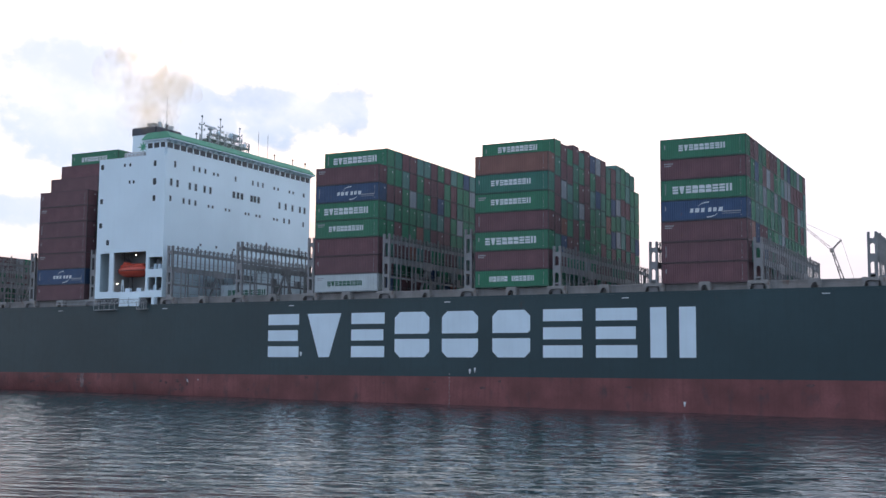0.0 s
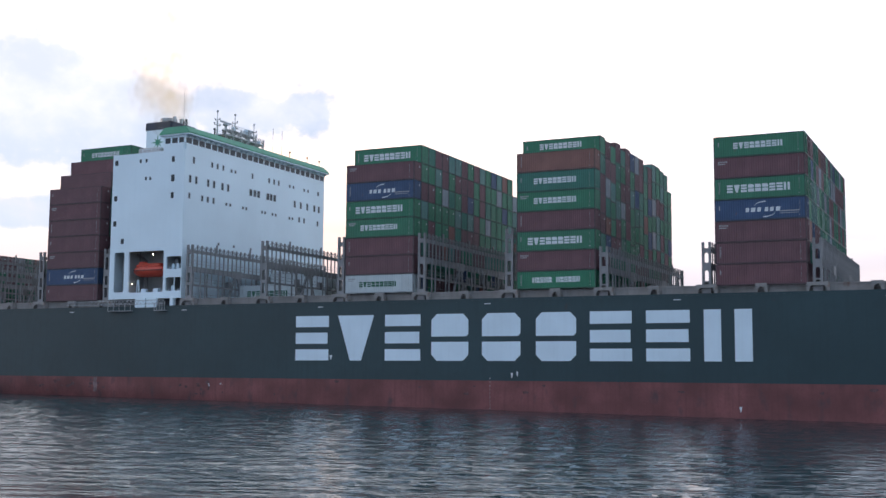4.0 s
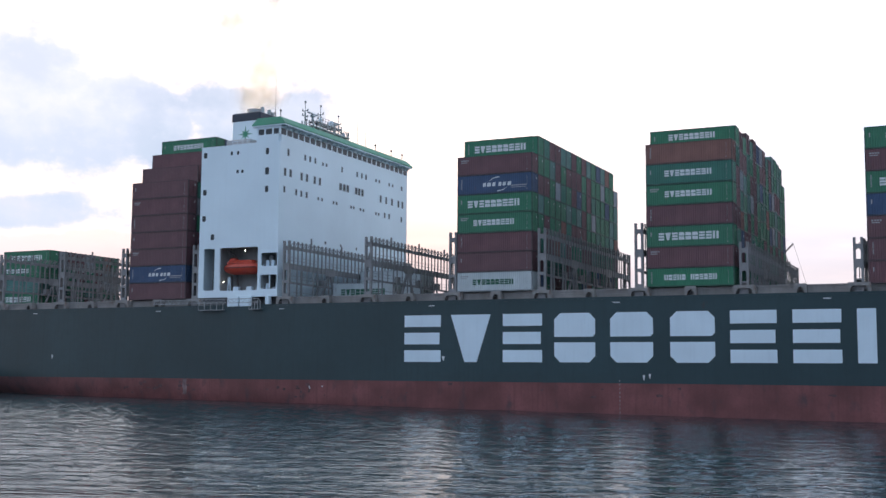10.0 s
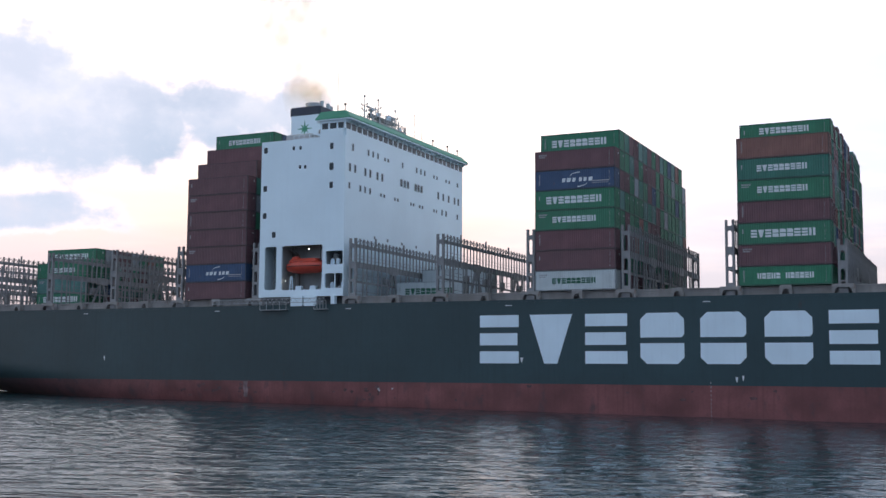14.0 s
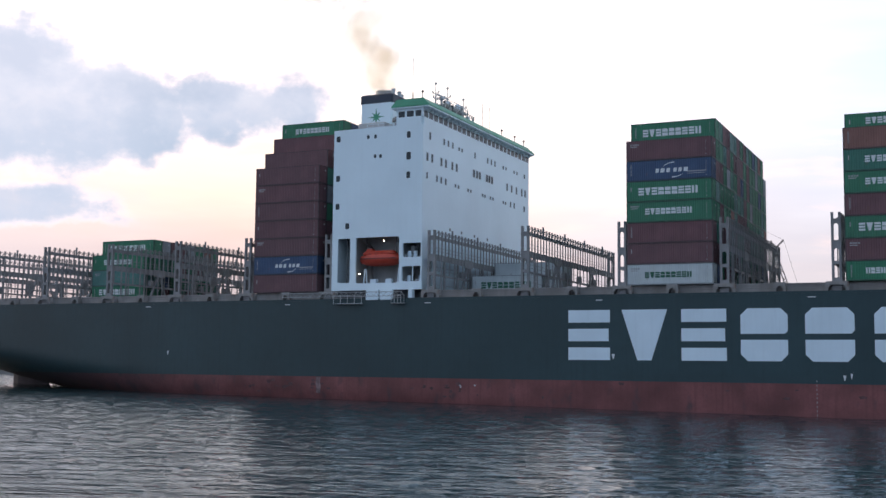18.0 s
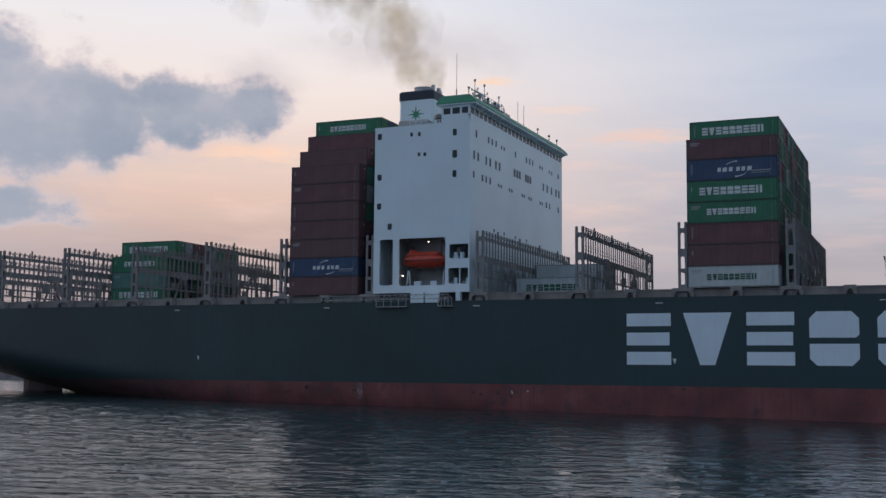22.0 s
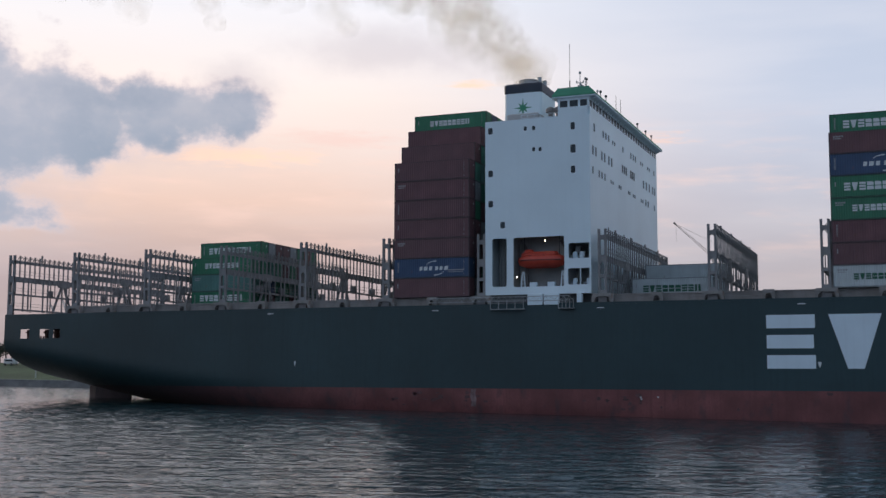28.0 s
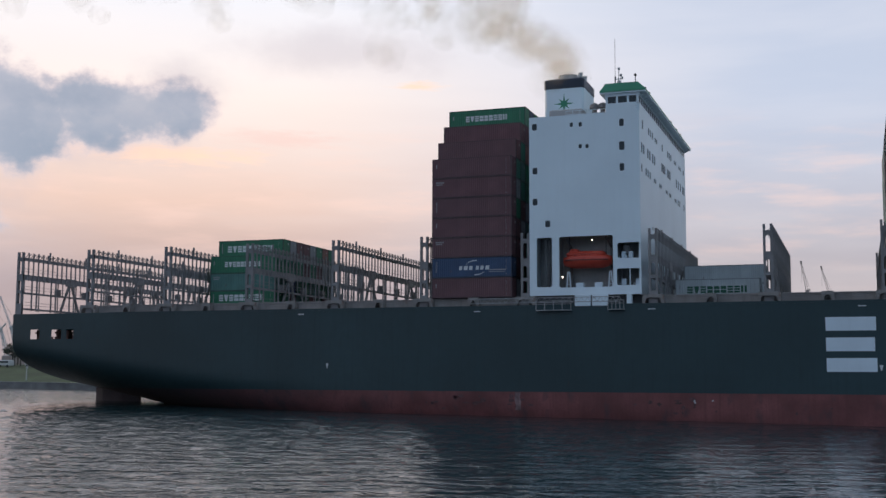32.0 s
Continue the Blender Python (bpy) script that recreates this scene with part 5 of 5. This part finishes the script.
# a low group near the stern, and two pale boxes before the deckhouse
for r in range(5, 14):
    z = BASE
    for k in range(3 if r == 5 else 4):
        colour, mark = [("green", "big"), ("aqua", "plain"), ("green", "small"), ("green", "big")][k] if r < 7 else (rng.choice(FRONT), None)
        container(LOW if k == 0 else HIGH, colour, True, -73.85, row_y(r), z, mark if r in (5, 6) else None)
        z += HIGH if k else LOW
container(HIGH, "white", True, 2.7, row_y(6) + 0.4, 17.95, "wide")
for r in (10, 11):
    container(HIGH, "white", True, 2.7, row_y(r), 17.95)
    container(HIGH, "white", True, 2.7, row_y(r), 17.95 + HIGH)


def join_far():
    me = bpy.data.meshes.new("container_stack")
    vs, fs, mi = [], [], []
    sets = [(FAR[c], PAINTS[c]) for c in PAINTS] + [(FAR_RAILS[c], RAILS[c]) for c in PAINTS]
    for k, (b, paint) in enumerate(sets):
        me.materials.append(paint)
        n = len(vs)
        vs += b.v
        fs += [tuple(i + n for i in q) for q in b.f]
        mi += [k] * len(b.f)
    me.from_pydata(vs, [], fs)
    me.polygons.foreach_set("material_index", mi)
    ob = new("container_stack", me)
    tagged(ob, "many-coloured shipping containers stacked across the deck", "containers", kind="stuff")
    aboard(ob, Matrix.Identity(4))


join_far()


# ---- exhaust smoke: many small rigid puffs that leave the funnel and trail aft
def smoke_material():
    m = bpy.data.materials.new("exhaust_smoke")
    m.use_nodes = True
    nt = m.node_tree
    N, L = nt.nodes.new, nt.links.new
    nt.nodes.remove(nt.nodes["Principled BSDF"])
    lit = N("ShaderNodeBsdfTranslucent")
    lit.inputs[0].default_value = (1.0, 0.79, 0.49, 1)
    back = N("ShaderNodeBsdfDiffuse")
    back.inputs[0].default_value = (0.76, 0.55, 0.37, 1)
    both = N("ShaderNodeMixShader")
    both.inputs[0].default_value = 0.25
    L(lit.outputs[0], both.inputs[1])
    L(back.outputs[0], both.inputs[2])
    veil = N("ShaderNodeMixShader")
    L(N("ShaderNodeBsdfTransparent").outputs[0], veil.inputs[1])
    L(both.outputs[0], veil.inputs[2])
    L(veil.outputs[0], nt.nodes["Material Output"].inputs[0])
    tc = N("ShaderNodeTexCoord").outputs["Object"]
    sep = N("ShaderNodeSeparateXYZ")
    L(tc, sep.inputs[0])
    flat = N("ShaderNodeCombineXYZ")
    L(sep.outputs[0], flat.inputs[0])
    L(sep.outputs[2], flat.inputs[2])
    ln = N("ShaderNodeVectorMath")
    ln.operation = "LENGTH"
    L(flat.outputs[0], ln.inputs[0])
    r = N("ShaderNodeMapRange")
    r.interpolation_type = "SMOOTHSTEP"
    L(ln.outputs["Value"], r.inputs[0])
    r.inputs[1].default_value, r.inputs[2].default_value, r.inputs[3].default_value, r.inputs[4].default_value = 1.0, 0.1, 0.0, 1.0
    n = N("ShaderNodeTexNoise")
    n.inputs["Scale"].default_value, n.inputs["Detail"].default_value = 1.9, 5.0
    off = N("ShaderNodeVectorMath")
    off.operation = "ADD"
    L(tc, off.inputs[0])
    sc = N("ShaderNodeVectorMath")
    sc.operation = "SCALE"
    sc.inputs[0].default_value = (9.0, 5.0, 3.0)
    L(N("ShaderNodeObjectInfo").outputs["Random"], sc.inputs["Scale"])
    L(sc.outputs[0], off.inputs[1])
    L(off.outputs[0], n.inputs["Vector"])
    q = N("ShaderNodeMapRange")
    L(n.outputs[0], q.inputs[0])
    q.inputs[1].default_value, q.inputs[2].default_value, q.inputs[3].default_value, q.inputs[4].default_value = 0.26, 0.74, 0.025, 0.20
    a = N("ShaderNodeMath")
    a.operation = "MULTIPLY"
    L(r.outputs[0], a.inputs[0])
    L(q.outputs[0], a.inputs[1])
    L(a.outputs[0], veil.inputs[0])
    return m


SMOKE = smoke_material()
PLUME = thing("smoke_plume", "thin brown exhaust smoke drifting from the funnel", "smoke")
PUFFS = []


def make_smoke():
    rng = random.Random(21)
    shapes = []
    for k in range(4):
        bm = bmesh.new()
        bmesh.ops.create_icosphere(bm, subdivisions=3, radius=1.0)
        for v in bm.verts:
            v.co *= 0.88 + 0.22 * noise.noise(v.co * 1.7 + Vector((k * 7.0, 0, 0)))
        me = bpy.data.meshes.new("puff")
        bm.to_mesh(me)
        bm.free()
        me.materials.append(SMOKE)
        me.shade_smooth()
        shapes.append(me)
    born = -9.0
    while born < 32.0:
        ob = part("puff", shapes[len(PUFFS) % 4], None, PLUME)
        size = (2.0, 3.5, 2.6, 4.5)[len(PUFFS) % 4] * rng.uniform(0.9, 1.1)
        ob.scale = (size * rng.uniform(1.0, 1.35), size, size * rng.uniform(0.8, 1.1))
        ob.visible_shadow = False
        PUFFS.append((ob, born, [rng.gauss(0, 1) for _ in range(3)], rng.uniform(-25, 25), 0.55 * size - 1.3))
        born += rng.uniform(0.085, 0.13)


def puff_place(age, t, spread):
    """Rises from the funnel, then is left behind as the ship gathers way."""
    lag = lerp_table(t, [(0, -0.2), (7, 0.3), (12, 1.7), (18, 3.0), (22, 3.3), (26, 4.8), (32, 5.8)])
    back = lag * (age - 0.8 * (1 - math.exp(-age / 0.8)))
    up = lerp_table(t, [(0, 11.0), (12, 14.0), (20, 17.0), (25, 16.0), (31, 11.5)]) * (1 - math.exp(-age / 2.9)) + 1.2 * age
    k = (0.65 + 0.75 * min(age, 2) + 0.85 * max(0, min(age, 8) - 2)) * lerp_table(t, [(0, 1.55), (10, 1.35), (17, 1.3), (20, 1.05)])
    return (-13.0 - back + spread[0] * k, 12.0 + spread[1] * k + 0.3 * age, 50.9 + up + (spread[2] + 0.25 * min(age, 4)) * k * 0.6)


make_smoke()


# ---- the ship and all that rides on it keep one course
def motions():
    times = [0, 2, 4, 6, 8, 10, 12, 14, 16, 18, 20, 22, 24, 26, 28, 30, 32]
    ways = [(t, ship_pose(t)) for t in times]
    walk(SHIP, ways)
    for ob, m in CARGO:
        walk(ob, [(t, w @ m) for t, w in ways[::4]])
    walk(PLUME, ways)
    for ob, born, spread, turn, lift in PUFFS:
        rows = [(t, pose(-8.0, 14.0, 35.0, 0, 0, turn)) for t in (0, born - 0.1) if born > 0.1]
        for t in sorted({0.0, 32.0} | {born + age for age in (0.1, 0.5, 1.2, 2.2, 3.5, 5, 7, 10, 14, 18, 23, 28, 34, 40)}):
            if max(born, 0) <= t <= 32 and (born < 0 or t > born):
                x, y, z = puff_place(t - born, t, spread)
                rows.append((t, pose(x, y, z + lift, 0, 0, turn)))
        walk(ob, rows)
    walk(water, [(0, pose(0, 0, 0)), (32, pose(9, -6, 0))])


motions()
